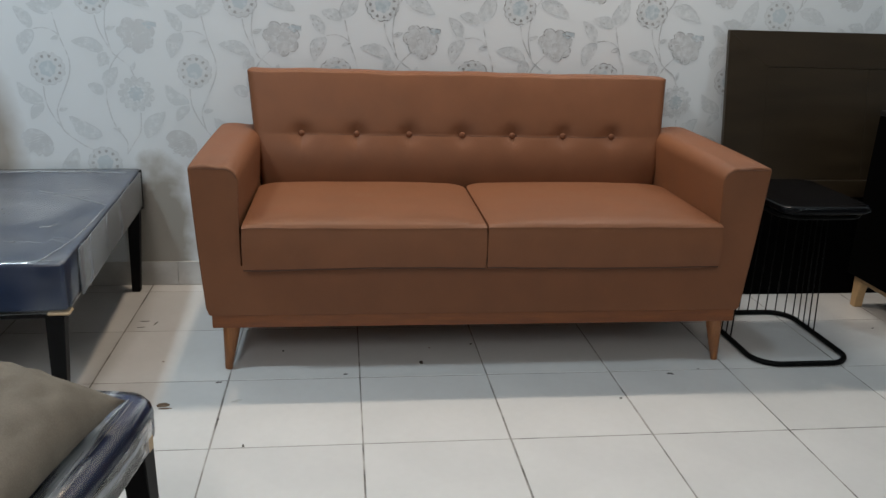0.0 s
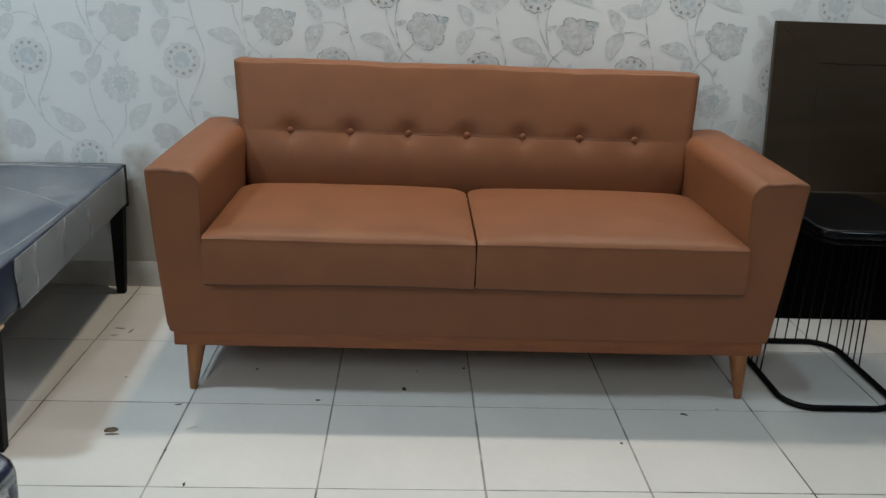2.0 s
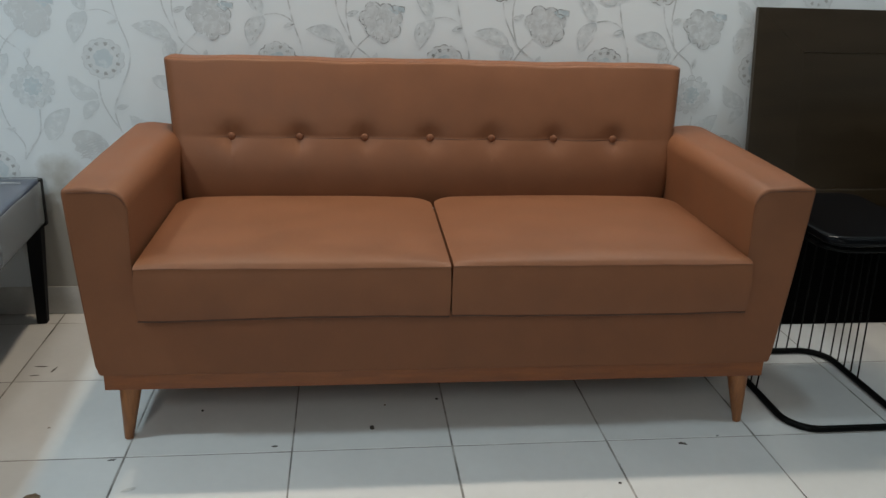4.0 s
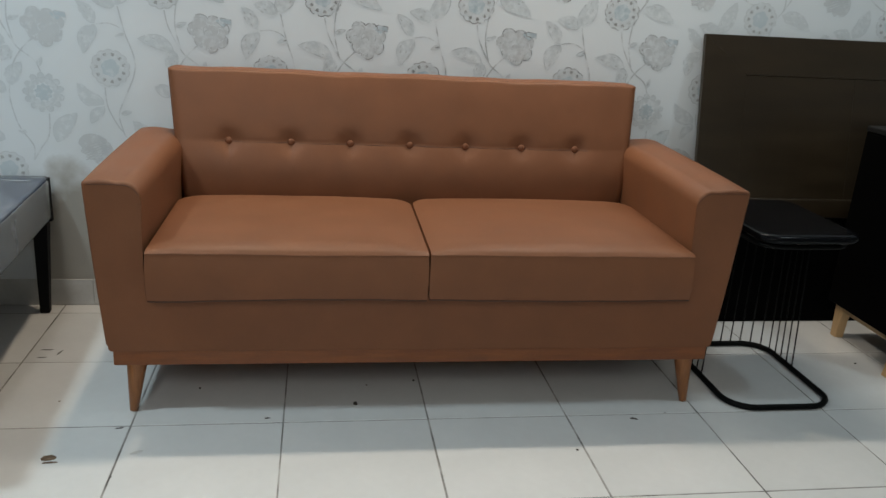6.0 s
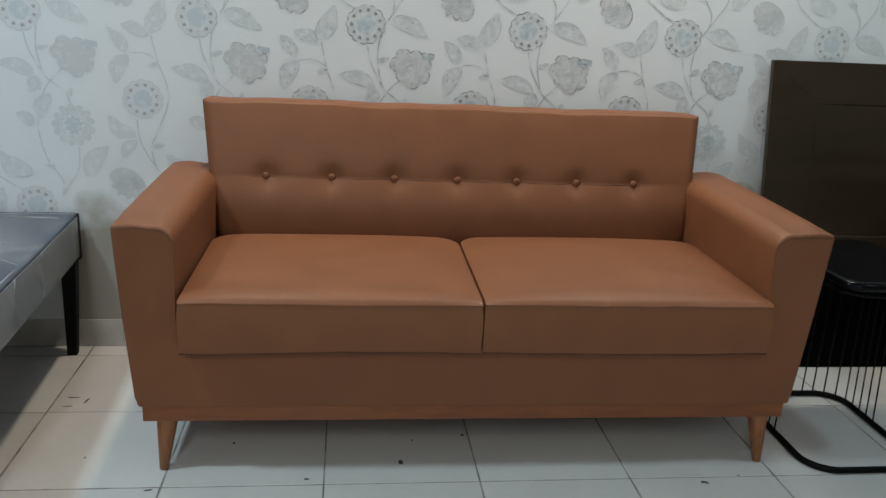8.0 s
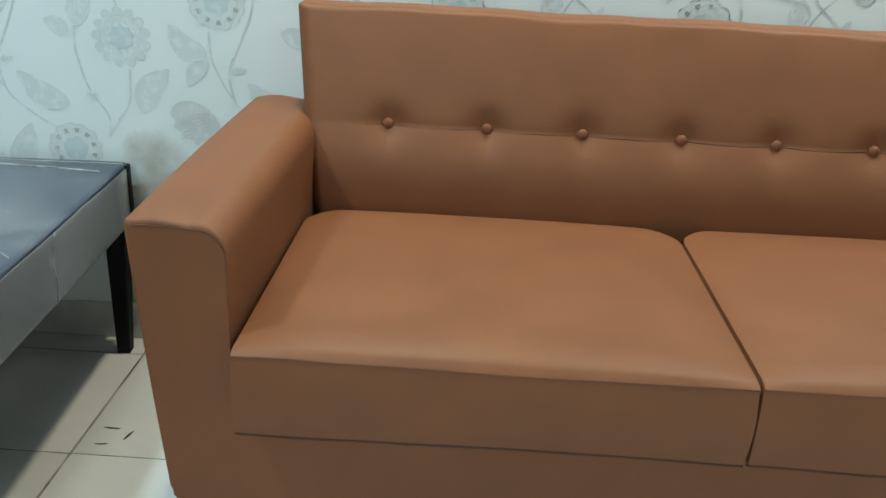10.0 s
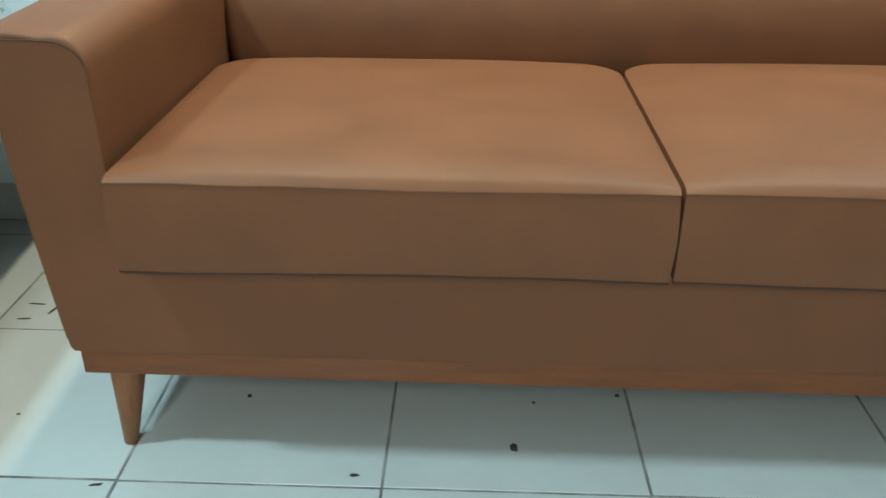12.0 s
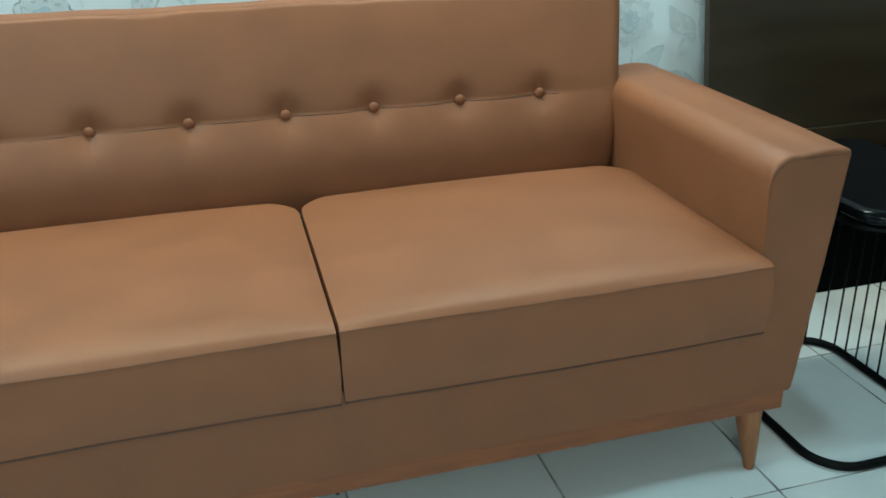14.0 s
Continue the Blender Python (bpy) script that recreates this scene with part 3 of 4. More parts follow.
def front_panel():
    """One continuous upholstered front over both arm ends and the rail."""
    def half(out, up):
        pts = [(0.0, 0.1865), (0.842, 0.1865), (0.8475, 0.193), (0.8785 + out, 0.6365 + up), (0.874 + out, 0.6420 + up)]
        pts += [(0.874 + out - (0.015 + out / 5) * k, 0.6425 + up + 0.002 * math.sin(k)) for k in range(1, 5)]
        pts += [(0.742 + 0.045 + 0.0415 * math.cos(radians(88 + 92 * k / 10)), 0.6425 + up - 0.045 + 0.0445 * math.sin(radians(88 + 92 * k / 10))) for k in range(11)]
        return pts + [(0.7455, 0.50), (0.7455, 0.346), (0.0, 0.346)]

    ring = half(0.012, 0.006) + [(-x, z) for x, z in reversed(half(0.0, 0.0)) if x > 0]
    bm = loft([[(x, y, z) for x, z in ring] for y in (0.0607, 0.0625)])
    return bm


part("front_panel", front_panel(), LEATHER, sofa, smooth=False)
part("seat_deck", box(-0.75, 0.75, 0.18, 0.79, 0.19, 0.34, 0.004, 1), LEATHER, sofa)

BUTTONS = [-0.588, -0.390, -0.199, -0.003, 0.184, 0.376, 0.562]
SEAM_Z = 0.648


def back_surface(u, v):
    """Front face of the backrest: u across -1..1, v up 0..1."""
    z = 0.44 + (0.419 - 0.0015 * (u + 1)) * v
    half = 0.735 + 0.045 * min(1, max(0, (z - 0.46) / 0.40)) ** 1.0
    x = u * half
    y = 0.592 + 0.133 * v
    lower, upper = hump((z - 0.53) / 0.135, 2.2), hump((z - 0.757) / 0.125, 2.4)
    y -= max(0.010 * lower ** 0.8, 0.0085 * upper ** 0.8) * hump(u, 8)
    y += 0.045 * max(0.0, (0.615 - z) / 0.17) ** 2
    dz = abs(z - SEAM_Z)
    fade = 1 if BUTTONS[0] - 0.03 < x < BUTTONS[-1] + 0.03 else math.exp(-((min(abs(x - BUTTONS[0]), abs(x - BUTTONS[-1])) - 0.03) / 0.05) ** 2)
    y += 0.0013 * math.exp(-dz / 0.006) * fade
    for b in BUTTONS:
        dx = x - b
        y += 0.0118 * math.exp(-(dx * dx) / (2 * 0.026**2) - dz * dz / (2 * 0.024**2))
        deep, slim = (0.0060, 0.0042) if b < -0.3 else (0.0030, 0.006)
        y += deep * math.exp(-(dx * dx) / (2 * slim**2)) * math.exp(-abs(z - SEAM_Z + 0.022) / 0.022)
    y += 0.0011 * noise.noise(Vector((x * 16, z * 2.5, 4))) + 0.0010 * noise.noise(Vector((x * 5, z * 6, 1)))
    if abs(u) > 0.97:
        y += 0.012 * ((abs(u) - 0.97) / 0.03) ** 2
    return x, y, z


def backrest():
    bm = bmesh.new()
    nx, nz = 196, 64
    front = [[bm.verts.new(back_surface(-1 + 2 * i / nx, k / nz)) for i in range(nx + 1)] for k in range(nz + 1)]
    rear = []
    # over the top and down the rear
    for dy, dz in ((0.002, 0.0035), (0.008, 0.0055), (0.03, 0.0075), (0.06, 0.0085), (0.085, 0.0075), (0.10, 0.003), (0.106, -0.008), (0.10, -0.20), (0.085, -0.42)):
        row = []
        for i in range(nx + 1):
            u = -1 + 2 * i / nx
            x, y, z = back_surface(u, 1)
            base_y = 0.725
            half = 0.78 - 0.022 * (dy / 0.1) ** 1.2 if dz > -0.1 else 0.74
            wob = 0.0015 * math.sin(9 * u + 1) + 0.001 * math.sin(23 * u)
            row.append(bm.verts.new((u * half, max(y, base_y - 0.004) + dy, 0.859 - 0.0015 * (u + 1) + dz + wob)))
        rear.append(row)
    rows = front + rear
    for a, b in zip(rows, rows[1:]):
        for i in range(nx):
            bm.faces.new((a[i], a[i + 1], b[i + 1], b[i]))
    for i, sgn in ((0, -1), (nx, 1)):
        f = [r[i] for r in rows]
        c = bm.verts.new((sgn * 0.755, 0.72, 0.66))
        for a, b in zip(f, f[1:]):
            bm.faces.new((a, b, c))
    bmesh.ops.recalc_face_normals(bm, faces=bm.faces)
    return bm


back = part("backrest", backrest(), LEATHER, sofa, "buttoned tan leatherette backrest with a stitched seam")
for b in BUTTONS:
    bm = bmesh.new()
    bmesh.ops.create_uvsphere(bm, u_segments=16, v_segments=10, radius=1)
    y = back_surface(b / 0.757, (SEAM_Z - 0.44) / 0.419)[1]
    for v in bm.verts:
        v.co = (b + v.co.x * 0.0118, y - 0.003 + v.co.y * 0.0065, SEAM_Z + v.co.z * 0.0118)
    part("button", bm, BUTTON, back)
seam_pts = []
for i in range(120):
    x = BUTTONS[0] - 0.045 + (BUTTONS[-1] - BUTTONS[0] + 0.09) * i / 119
    px, py, pz = back_surface(x / 0.757, (SEAM_Z - 0.44) / 0.419)
    seam_pts.append((px, py - 0.0006, SEAM_Z - 0.002 + 0.0006 * math.sin(40 * x)))
part("seam", tube(seam_pts, 0.0010, 6), SEAM_SHADE, back)
top_seam = []
for i in range(100):
    u = -0.985 + 1.97 * i / 99
    top_seam.append((u * 0.777, back_surface(u, 1)[1] + 0.011, 0.8642 - 0.0015 * (u + 1) + 0.0015 * math.sin(9 * u + 1) + 0.001 * math.sin(23 * u)))
part("seam", tube(top_seam, 0.0011, 6), SEAM_SHADE, back)


def cushion(x0, x1, seed, droop, zt):
    """A seat cushion: flat boxed front, softly crowned top, rounded rear corners."""
    n, m = 60, 80
    bm = bmesh.new()
    y0, y1, zb = 0.018, 0.622, 0.348

    def plan(u, v):
        """u, v in -1..1 to plan, with the rear corners rounded."""
        x, y = (x0 + x1) / 2 + u * (x1 - x0) / 2, (y0 + y1) / 2 + v * (y1 - y0) / 2
        if v > 0:
            k = max(0.0, (v - 0.72) / 0.28)
            x = (x0 + x1) / 2 + u * ((x1 - x0) / 2 - 0.030 * k**2.5 * abs(u) ** 4)
            y -= 0.028 * max(0, (abs(u) - 0.84) / 0.16) ** 2.2 * max(0, v)
        bow = 0.004 * hump(u, 2)
        y -= bow * max(0, -v)
        return x, y

    def crown(u, v):
        c = hump(u, 3) ** 0.7 * hump(v, 3.5) ** 0.7
        front = 0.0035 * math.exp(-((v + 0.86) / 0.14) ** 2) * hump(u, 10)
        rear = -0.020 * max(0, (v - 0.8) / 0.2) ** 2
        lump = 0.0022 * noise.noise(Vector((u * 2.2 + seed, v * 2.2, 0.3)))
        roll = -0.006 * max(0.0, (-v - 0.94) / 0.06) ** 2.2
        slack = 0.0022 * noise.noise(Vector((u * 3.1 + seed, 2.7, seed))) * hump(u, 6) * max(0.0, -v) ** 3
        return zt + slack + 0.020 * c + front + roll + rear * 0.35 + lump * c

    top = [[bm.verts.new((*plan(-1 + 2 * i / n, -1 + 2 * k / m), crown(-1 + 2 * i / n, -1 + 2 * k / m))) for i in range(n + 1)] for k in range(m + 1)]
    for a, b in zip(top, top[1:]):
        for i in range(n):
            bm.faces.new((a[i], a[i + 1], b[i + 1], b[i]))
    rim = [*top[0], *[r[n] for r in top[1:]], *reversed(top[m][:-1]), *[top[k][0] for k in range(m - 1, 0, -1)]]
    uv = [(-1 + 2 * i / n, -1) for i in range(n + 1)] + [(1, -1 + 2 * k / m) for k in range(1, m + 1)] + [(-1 + 2 * i / n, 1) for i in range(n - 1, -1, -1)] + [(-1, -1 + 2 * k / m) for k in range(m - 1, 0, -1)]
    prev = rim
    cx, cy = (x0 + x1) / 2, (y0 + y1) / 2
    for s in (0.04, 0.15, 0.35, 0.55, 0.75, 0.9, 1.0):
        row = []
        bulge = 0.007 * math.sin(math.pi * min(1, s * 1.02)) - 0.0015
        if s == 1.0:
            bulge = -0.004
        for v, (u, w) in zip(rim, uv):
            ox = bulge * (1 if u == 1 else -1 if u == -1 else 0) * 0.3
            oy = bulge * (1 if w == 1 else -1 if w == -1 else 0)
            sag = droop * math.sin(2.3 * u + seed) if s > 0.8 else 0
            row.append(bm.verts.new((v.co.x + ox, v.co.y + oy, v.co.z + (zb + sag - v.co.z) * s)))
        for i in range(len(row)):
            j = (i + 1) % len(row)
            bm.faces.new((prev[i], prev[j], row[j], row[i]))
        prev = row
    bm.faces.new(prev)
    bmesh.ops.recalc_face_normals(bm, faces=bm.faces)
    edge = [(v.co.x, v.co.y, v.co.z) for v in top[0]]
    return bm, edge


for x0, x1, seed, droop, zt in ((-0.733, -0.0054, 1.0, 0.004, 0.4808), (0.0004, 0.740, 4.2, 0.0012, 0.4828)):
    bm, edge = cushion(x0, x1, seed, droop, zt)
    for e in bm.edges:
        if len(e.link_faces) == 2 and e.calc_face_angle() > radians(40):
            e.smooth = False
    c = part("seat_cushion", bm, LEATHER, sofa, "flat boxed tan leatherette seat cushion")
    part("seam", tube([(x, y + 0.0002, z - 0.0012) for x, y, z in edge], 0.0007, 5), STITCH, c)
    # a dark tube for the contact shadow where the overhanging cushion meets the arm
    end = x0 if x0 < -0.5 else x1
    part("gap_shade", tube([(end + (0.001 if end > 0 else -0.001), 0.0598, z) for z in (0.362, 0.39, 0.42, 0.45, 0.470)], 0.0024, 5), SEAM_SHADE, c)
    # dark line along the lower edge, standing for the shadow under the overhang
    part("seam", tube([(x, y + 0.0050, 0.3478 + droop * math.sin(2.3 * (2 * (x - x0) / (x1 - x0) - 1) + seed) + 0.0006 * math.sin(31 * x)) for x, y, z in edge], 0.0029, 5), SEAM_SHADE, c)

# wooden base frame and legs
plinth = new("base_frame")
plinth.parent = sofa
for x0, x1, y0, y1 in ((-0.838, 0.838, 0.065, 0.088), (-0.838, 0.838, 0.75, 0.775), (-0.838, -0.813, 0.088, 0.75), (0.813, 0.838, 0.088, 0.75)):
    part("rail", box(x0, x1, y0, y1, 0.143, 0.186, 0.003, 2), WOOD, plinth, smooth=False)
for sx in (-1, 1):
    for y, dy in ((0.092, -0.010), (0.735, 0.012)):
        part("leg", cone((sx * 0.783, y, 0.1435), (sx * 0.797, y + dy, 0.0), 0.0275, 0.0108, 20, 0.002), LEGWOOD, sofa)


# ---------------------------------------------------------------- daybeds and pillow
def rounded_slab(w, d, z0, z1, r, grow):
    """A padded slab with round corners in plan and a rolled top edge."""
    rings = []
    for z, g in ((z0, -0.010), (z0 + 0.004, -0.003), (z0 + 0.012, 0.0), (z1 - 0.030, 0.0), (z1 - 0.016, -0.003), (z1 - 0.006, -0.009), (z1, -0.022), (z1 + 0.001, -0.05), (z1, -0.12)):
        g += grow
        pts = round_rect(-w - g, g, -d - g, g, r, z, 8)
        # shorter steps along the straight sides
        ring = []
        for a, b in zip(pts, pts[1:] + pts[:1]):
            k = 24 if math.dist(a, b) > 0.2 else 1
            ring += [tuple(p + (q - p) * i / k for p, q in zip(a, b)) for i in range(k)]
        rings.append(ring)
    return loft(rings)


def daybed(name, m, w, d, zt, zb, vinyl, film, sidefilm, label, tape, creases, along, film_start, folds, side_folds):
    """A wrapped slab on four black legs; its own corner is its rear right-hand one."""
    ob = thing(name, m, label, "bench")
    tape_wide = not along
    slab = rounded_slab(w, d, zb + 0.012, zt, 0.045, 0.0) if along else box(-w, 0, -d, 0, zb + 0.012, zt, 0.010, 3)
    if not along:
        bmesh.ops.subdivide_edges(slab, edges=[e for e in slab.edges if e.calc_length() > 0.2], cuts=14, use_grid_fill=True)
    mat_ob = part("mattress", slab, vinyl, ob)
    wrap = rounded_slab(w, d, zb + 0.004, zt + 0.004, 0.049, 0.004) if along else box(-w - 0.004, 0.004, -d - 0.004, 0.004, zb + 0.004, zt + 0.004, 0.012, 3)
    if not along:
        bmesh.ops.subdivide_edges(wrap, edges=[e for e in wrap.edges if e.calc_length() > 0.2], cuts=24, use_grid_fill=True)
    for v in wrap.verts:
        k = noise.noise(Vector((v.co.x * 9, v.co.y * 5, v.co.z * 14)))
        v.co += Vector((0.0022 * k if v.co.x > -0.01 else 0, -0.002 * k if v.co.y < -d + 0.01 else 0, 0.002 * abs(k) if v.co.z > zt else 0))
    for f in wrap.faces:
        f.material_index = 1 if abs(f.normal.z) < 0.5 else 0
    part("plastic_wrap", wrap, [film, film if along else FILMCLEAR], mat_ob, "clear wrinkled stretch wrap")
    side = box(0.0055, 0.0085, -d + film_start, -0.030 if tape_wide else -0.058, zb + 0.006, zt - 0.004 if tape_wide else zt - 0.024, 0.001, 1)
    bmesh.ops.subdivide_edges(side, edges=[e for e in side.edges if e.calc_length() > 0.05], cuts=18, use_grid_fill=True)
    for v in side.verts:
        v.co.x += 0.0025 * noise.noise(Vector((1, v.co.y * 9, v.co.z * 6)))
        if v.co.y < -d + film_start + 0.02:
            v.co.y += 0.020 * noise.noise(Vector((7, 2, v.co.z * 22)))
    part("plastic_edge", side, sidefilm, mat_ob, "milky bunched stretch wrap")
    rng = random.Random(int(1000 * d))
    for run, radius in folds:
        # a long gathered fold of film that crosses the top
        pts = [(px, py, zt + 0.0045 + 0.001 * noise.noise(Vector((px * 30, py * 30, 3)))) for px, py in smooth_line(run, 8)]
        part("crease", tube(pts, radius, 6), CREASE, mat_ob)
    for _ in range(creases):
        # a short raised pucker of film
        if along:
            y = rng.uniform(-0.75, -0.02)
            x, dx, dy = rng.uniform(-0.17, -0.030), rng.uniform(-0.02, 0.03), rng.uniform(-0.30, -0.04)
        else:
            y = rng.uniform(-d + 0.02, -0.3)
            x, dx, dy = rng.uniform(-0.42, -0.05), rng.uniform(0.015, 0.07), rng.uniform(-0.03, 0.03)
        pts = []
        for k in range(9):
            t = k / 8
            px = min(-0.026 if along else 0.0, x + dx * t + 0.016 * noise.noise(Vector((x * 9, y * 9, t * 3))))
            py = max(-d + 0.004, min(-0.030 if along else -0.004, y + dy * t + 0.016 * noise.noise(Vector((y * 9, x * 9, t * 3)))))
            pts.append((px, py, zt + 0.0045))
        part("crease", tube(pts, rng.uniform(0.0005, 0.0015), 5), CREASE, mat_ob)
    for k in range(9 if along else 0):
        # fine stretched lines of film along the edge
        x, y, run = -0.026 - 0.010 * k + rng.uniform(-0.004, 0.004), rng.uniform(-0.16, -0.05), rng.uniform(0.35, 0.8)
        pts = [(min(-0.022, x + 0.010 * noise.noise(Vector((k * 3.1, s * 2.5, 1)))), y - run * s, zt + 0.0042) for s in (i / 14 for i in range(15))]
        part("crease", tube(pts, rng.uniform(0.0005, 0.0011), 5), CREASE, mat_ob)
    for y in side_folds:
        pts = [(0.0092 + 0.0015 * math.sin(9 * s + y), y + 0.02 * s + 0.004 * math.sin(7 * s), zb + 0.008 + (zt - zb - 0.010) * s) for s in (k / 10 for k in range(11))]
        part("crease", tube(pts, 0.0016, 6), CREASE, mat_ob)
    if not along:
        part("rear_rail", box(-w + 0.02, -0.02, 0.0065, 0.030, zb - 0.012, zb + 0.06, 0.003, 1), BLACKLEG, ob, smooth=False)
        part("corner_post", box(-0.010, 0.0062, -0.016, 0.0062, zb - 0.012, zt - 0.002, 0.002, 1), BLACKLEG, ob, smooth=False)
    part("bed_frame", box(-w + 0.015, -0.015, -d + 0.015, -0.015, zb - 0.012, zb + 0.010, 0.003, 1), BLACKLEG, ob, smooth=False)
    if tape:
        part("tape", box(-0.050, 0.0065, -d - 0.0065, -d + 0.035, zb + 0.002, zb + 0.011, 0.003, 1), TAPE, ob, "tan packing tape", smooth=False)
    if along:
        part("tape", box(0.0090, 0.0102, -0.082, -0.064, zb + 0.006, zb + 0.032, 0.0004, 1), TAPE, ob, "tan packing tape", smooth=False)
    near, back = (0.030, 0.045) if along else (0.026, 0.030)
    for x in (-w + near, -near):
        for y in (-d + 0.045, -back):
            rings = []
            for z, r, sh in ((0.0, 0.0155, 0.012), (zb - 0.012, 0.0235, 0.0)):
                inset = 0.014 if y < -0.2 and tape_wide else 0.0
                sh = -0.020 if along and z == 0.0 else sh
                ex, ey = x + (sh + inset if x < -0.2 else -sh - inset), y
                rings.append([(ex - r, ey - r, z), (ex + r, ey - r, z), (ex + r, ey + r, z), (ex - r, ey + r, z)])
            part("leg", soften(loft(rings), 0.002, 1), BLACKLEG, ob, smooth=False)
    return ob


daybed("wrapped_daybed", pose(-1.212, 0.845, 0, 0, 0, 3.2), 1.9, 1.14, 0.476, 0.335, NAVY, FILM, FILMSIDE, "navy daybed wrapped in clear plastic on black legs", True, 14, False, 0.13,
       [([(-0.62, -0.10), (-0.42, -0.055), (-0.20, -0.06), (-0.03, -0.085)], 0.0022), ([(-0.26, -0.36), (-0.17, -0.42), (-0.08, -0.50), (-0.01, -0.56)], 0.0017), ([(-0.006, -0.60), (-0.010, -0.78), (-0.022, -0.95), (-0.050, -1.10), (-0.055, -1.138)], 0.0016), ([(-0.34, -1.136), (-0.22, -1.134), (-0.10, -1.137), (-0.03, -1.13)], 0.0014), ([(-0.46, -0.75), (-0.36, -0.70), (-0.30, -0.60)], 0.0012)], [-0.45, -0.68, -0.90])
daybed("wrapped_bench", pose(-0.788, -0.956, 0, 0, 0, -8), 1.4, 1.1, 0.447, 0.362, DARKNAVY, FILMDARK, FILMDARK, "dark navy bench wrapped in creased clear plastic", True, 44, True, 0.012,
       [([(-0.034, -0.05), (-0.040, -0.15), (-0.034, -0.35), (-0.042, -0.6)], 0.0020), ([(-0.16, -0.030), (-0.10, -0.028), (-0.05, -0.036)], 0.0012), ([(-0.10, -0.03), (-0.075, -0.10), (-0.09, -0.22), (-0.085, -0.33)], 0.0024), ([(-0.13, -0.16), (-0.105, -0.21), (-0.12, -0.30), (-0.15, -0.37)], 0.0030), ([(-0.05, -0.05), (-0.062, -0.14), (-0.048, -0.26)], 0.0018)], [])


def pillow(size, thick, n=60):
    bm = bmesh.new()
    sheets = []
    for sgn in (1, -1):
        rows = []
        for k in range(n + 1):
            row = []
            for i in range(n + 1):
                u, v = -1 + 2 * i / n, -1 + 2 * k / n
                pinch = 1 - 0.07 * (hump(u, 2) * abs(v) ** 6 + hump(v, 2) * abs(u) ** 6)
                h = (hump(u, 2.2) * hump(v, 2.2)) ** 0.55
                w = (0.012 * noise.noise(Vector((u * 3, v * 3, 2 * sgn))) + 0.007 * noise.noise(Vector((u * 9, v * 2.5, 5))) + 0.004 * noise.noise(Vector((u * 4 + v * 11, v * 4 - u * 3, 8))) - 0.010 * (1 - min(1, abs(noise.noise(Vector((u * 3 + v * 2, v * 4 - u, 9)))) * 7)) * 0.6) * h
                row.append(bm.verts.new((u * size / 2 * pinch, v * size / 2 * pinch, sgn * (thick / 2 * h) + w - 0.011 * (u * v) ** 2 - 0.010 * max(u * u, v * v) ** 3)))
            rows.append(row)
        for a, b in zip(rows, rows[1:]):
            for i in range(n):
                f = (a[i], a[i + 1], b[i + 1], b[i])
                bm.faces.new(f if sgn > 0 else tuple(reversed(f)))
        sheets.append(rows)
    bmesh.ops.remove_doubles(bm, verts=bm.verts, dist=0.0005)
    return bm


tagged(part("throw_pillow", pillow(0.46, 0.17), LINEN), "plump taupe linen throw pillow on the wrapped bench", "pillow").matrix_world = pose(-1.078, -1.258, 0.524, 1, 5, -10)


# ---------------------------------------------------------------- headboard, side table, nightstand
def headboard():
    ob = thing("headboard", pose(1.052, 0.692, 0, -8.6, 0, 0), "dark walnut headboard panel leaning on the papered wall", "headboard")
    w, h, t = 1.62, 1.053, 0.030
    part("backing_board", box(0.01, w - 0.01, 0.010, t, 0.002, h - 0.004, 0.002, 1), BOARD, ob, smooth=False)
    z0, z1, zr, s = 0.40, 0.915, 0.47, 0.165
    # mitred frame
    for name, quad in (
        ("top_rail", ((0, h), (w, h), (w - s, z1), (s, z1))),
        ("stile", ((0, z0), (0, h - 0.0006), (s - 0.0002, z1), (s - 0.0002, z0))),
        ("stile", ((w, z0), (w, h - 0.0006), (w - s + 0.0002, z1), (w - s + 0.0002, z0))),
    ):
        part(name, soften(loft([[(x, y, z) for x, z in quad] for y in (-0.010, 0.009)]), 0.0002, 1), BOARD, ob, smooth=False)
    part("ledge", box(s, w - s, -0.018, 0.009, z0, zr, 0.004, 2), BOARD, ob, smooth=False)
    step = (w - 2 * s) / 3
    for i in range(3):
        part("panel", box(s + i * step + (0.0006 if i else 0.0), s + (i + 1) * step - 0.0006, -0.0097, 0.009, zr + 0.001, z1 - 0.0020, 0.0006, 1), BOARD, ob, smooth=False)
    part("lower_board", box(0.002, w - 0.002, -0.006, 0.009, 0.0, z0 - 0.001, 0.001, 1), BLACKLAQ, ob, "black lower board", smooth=False)


headboard()


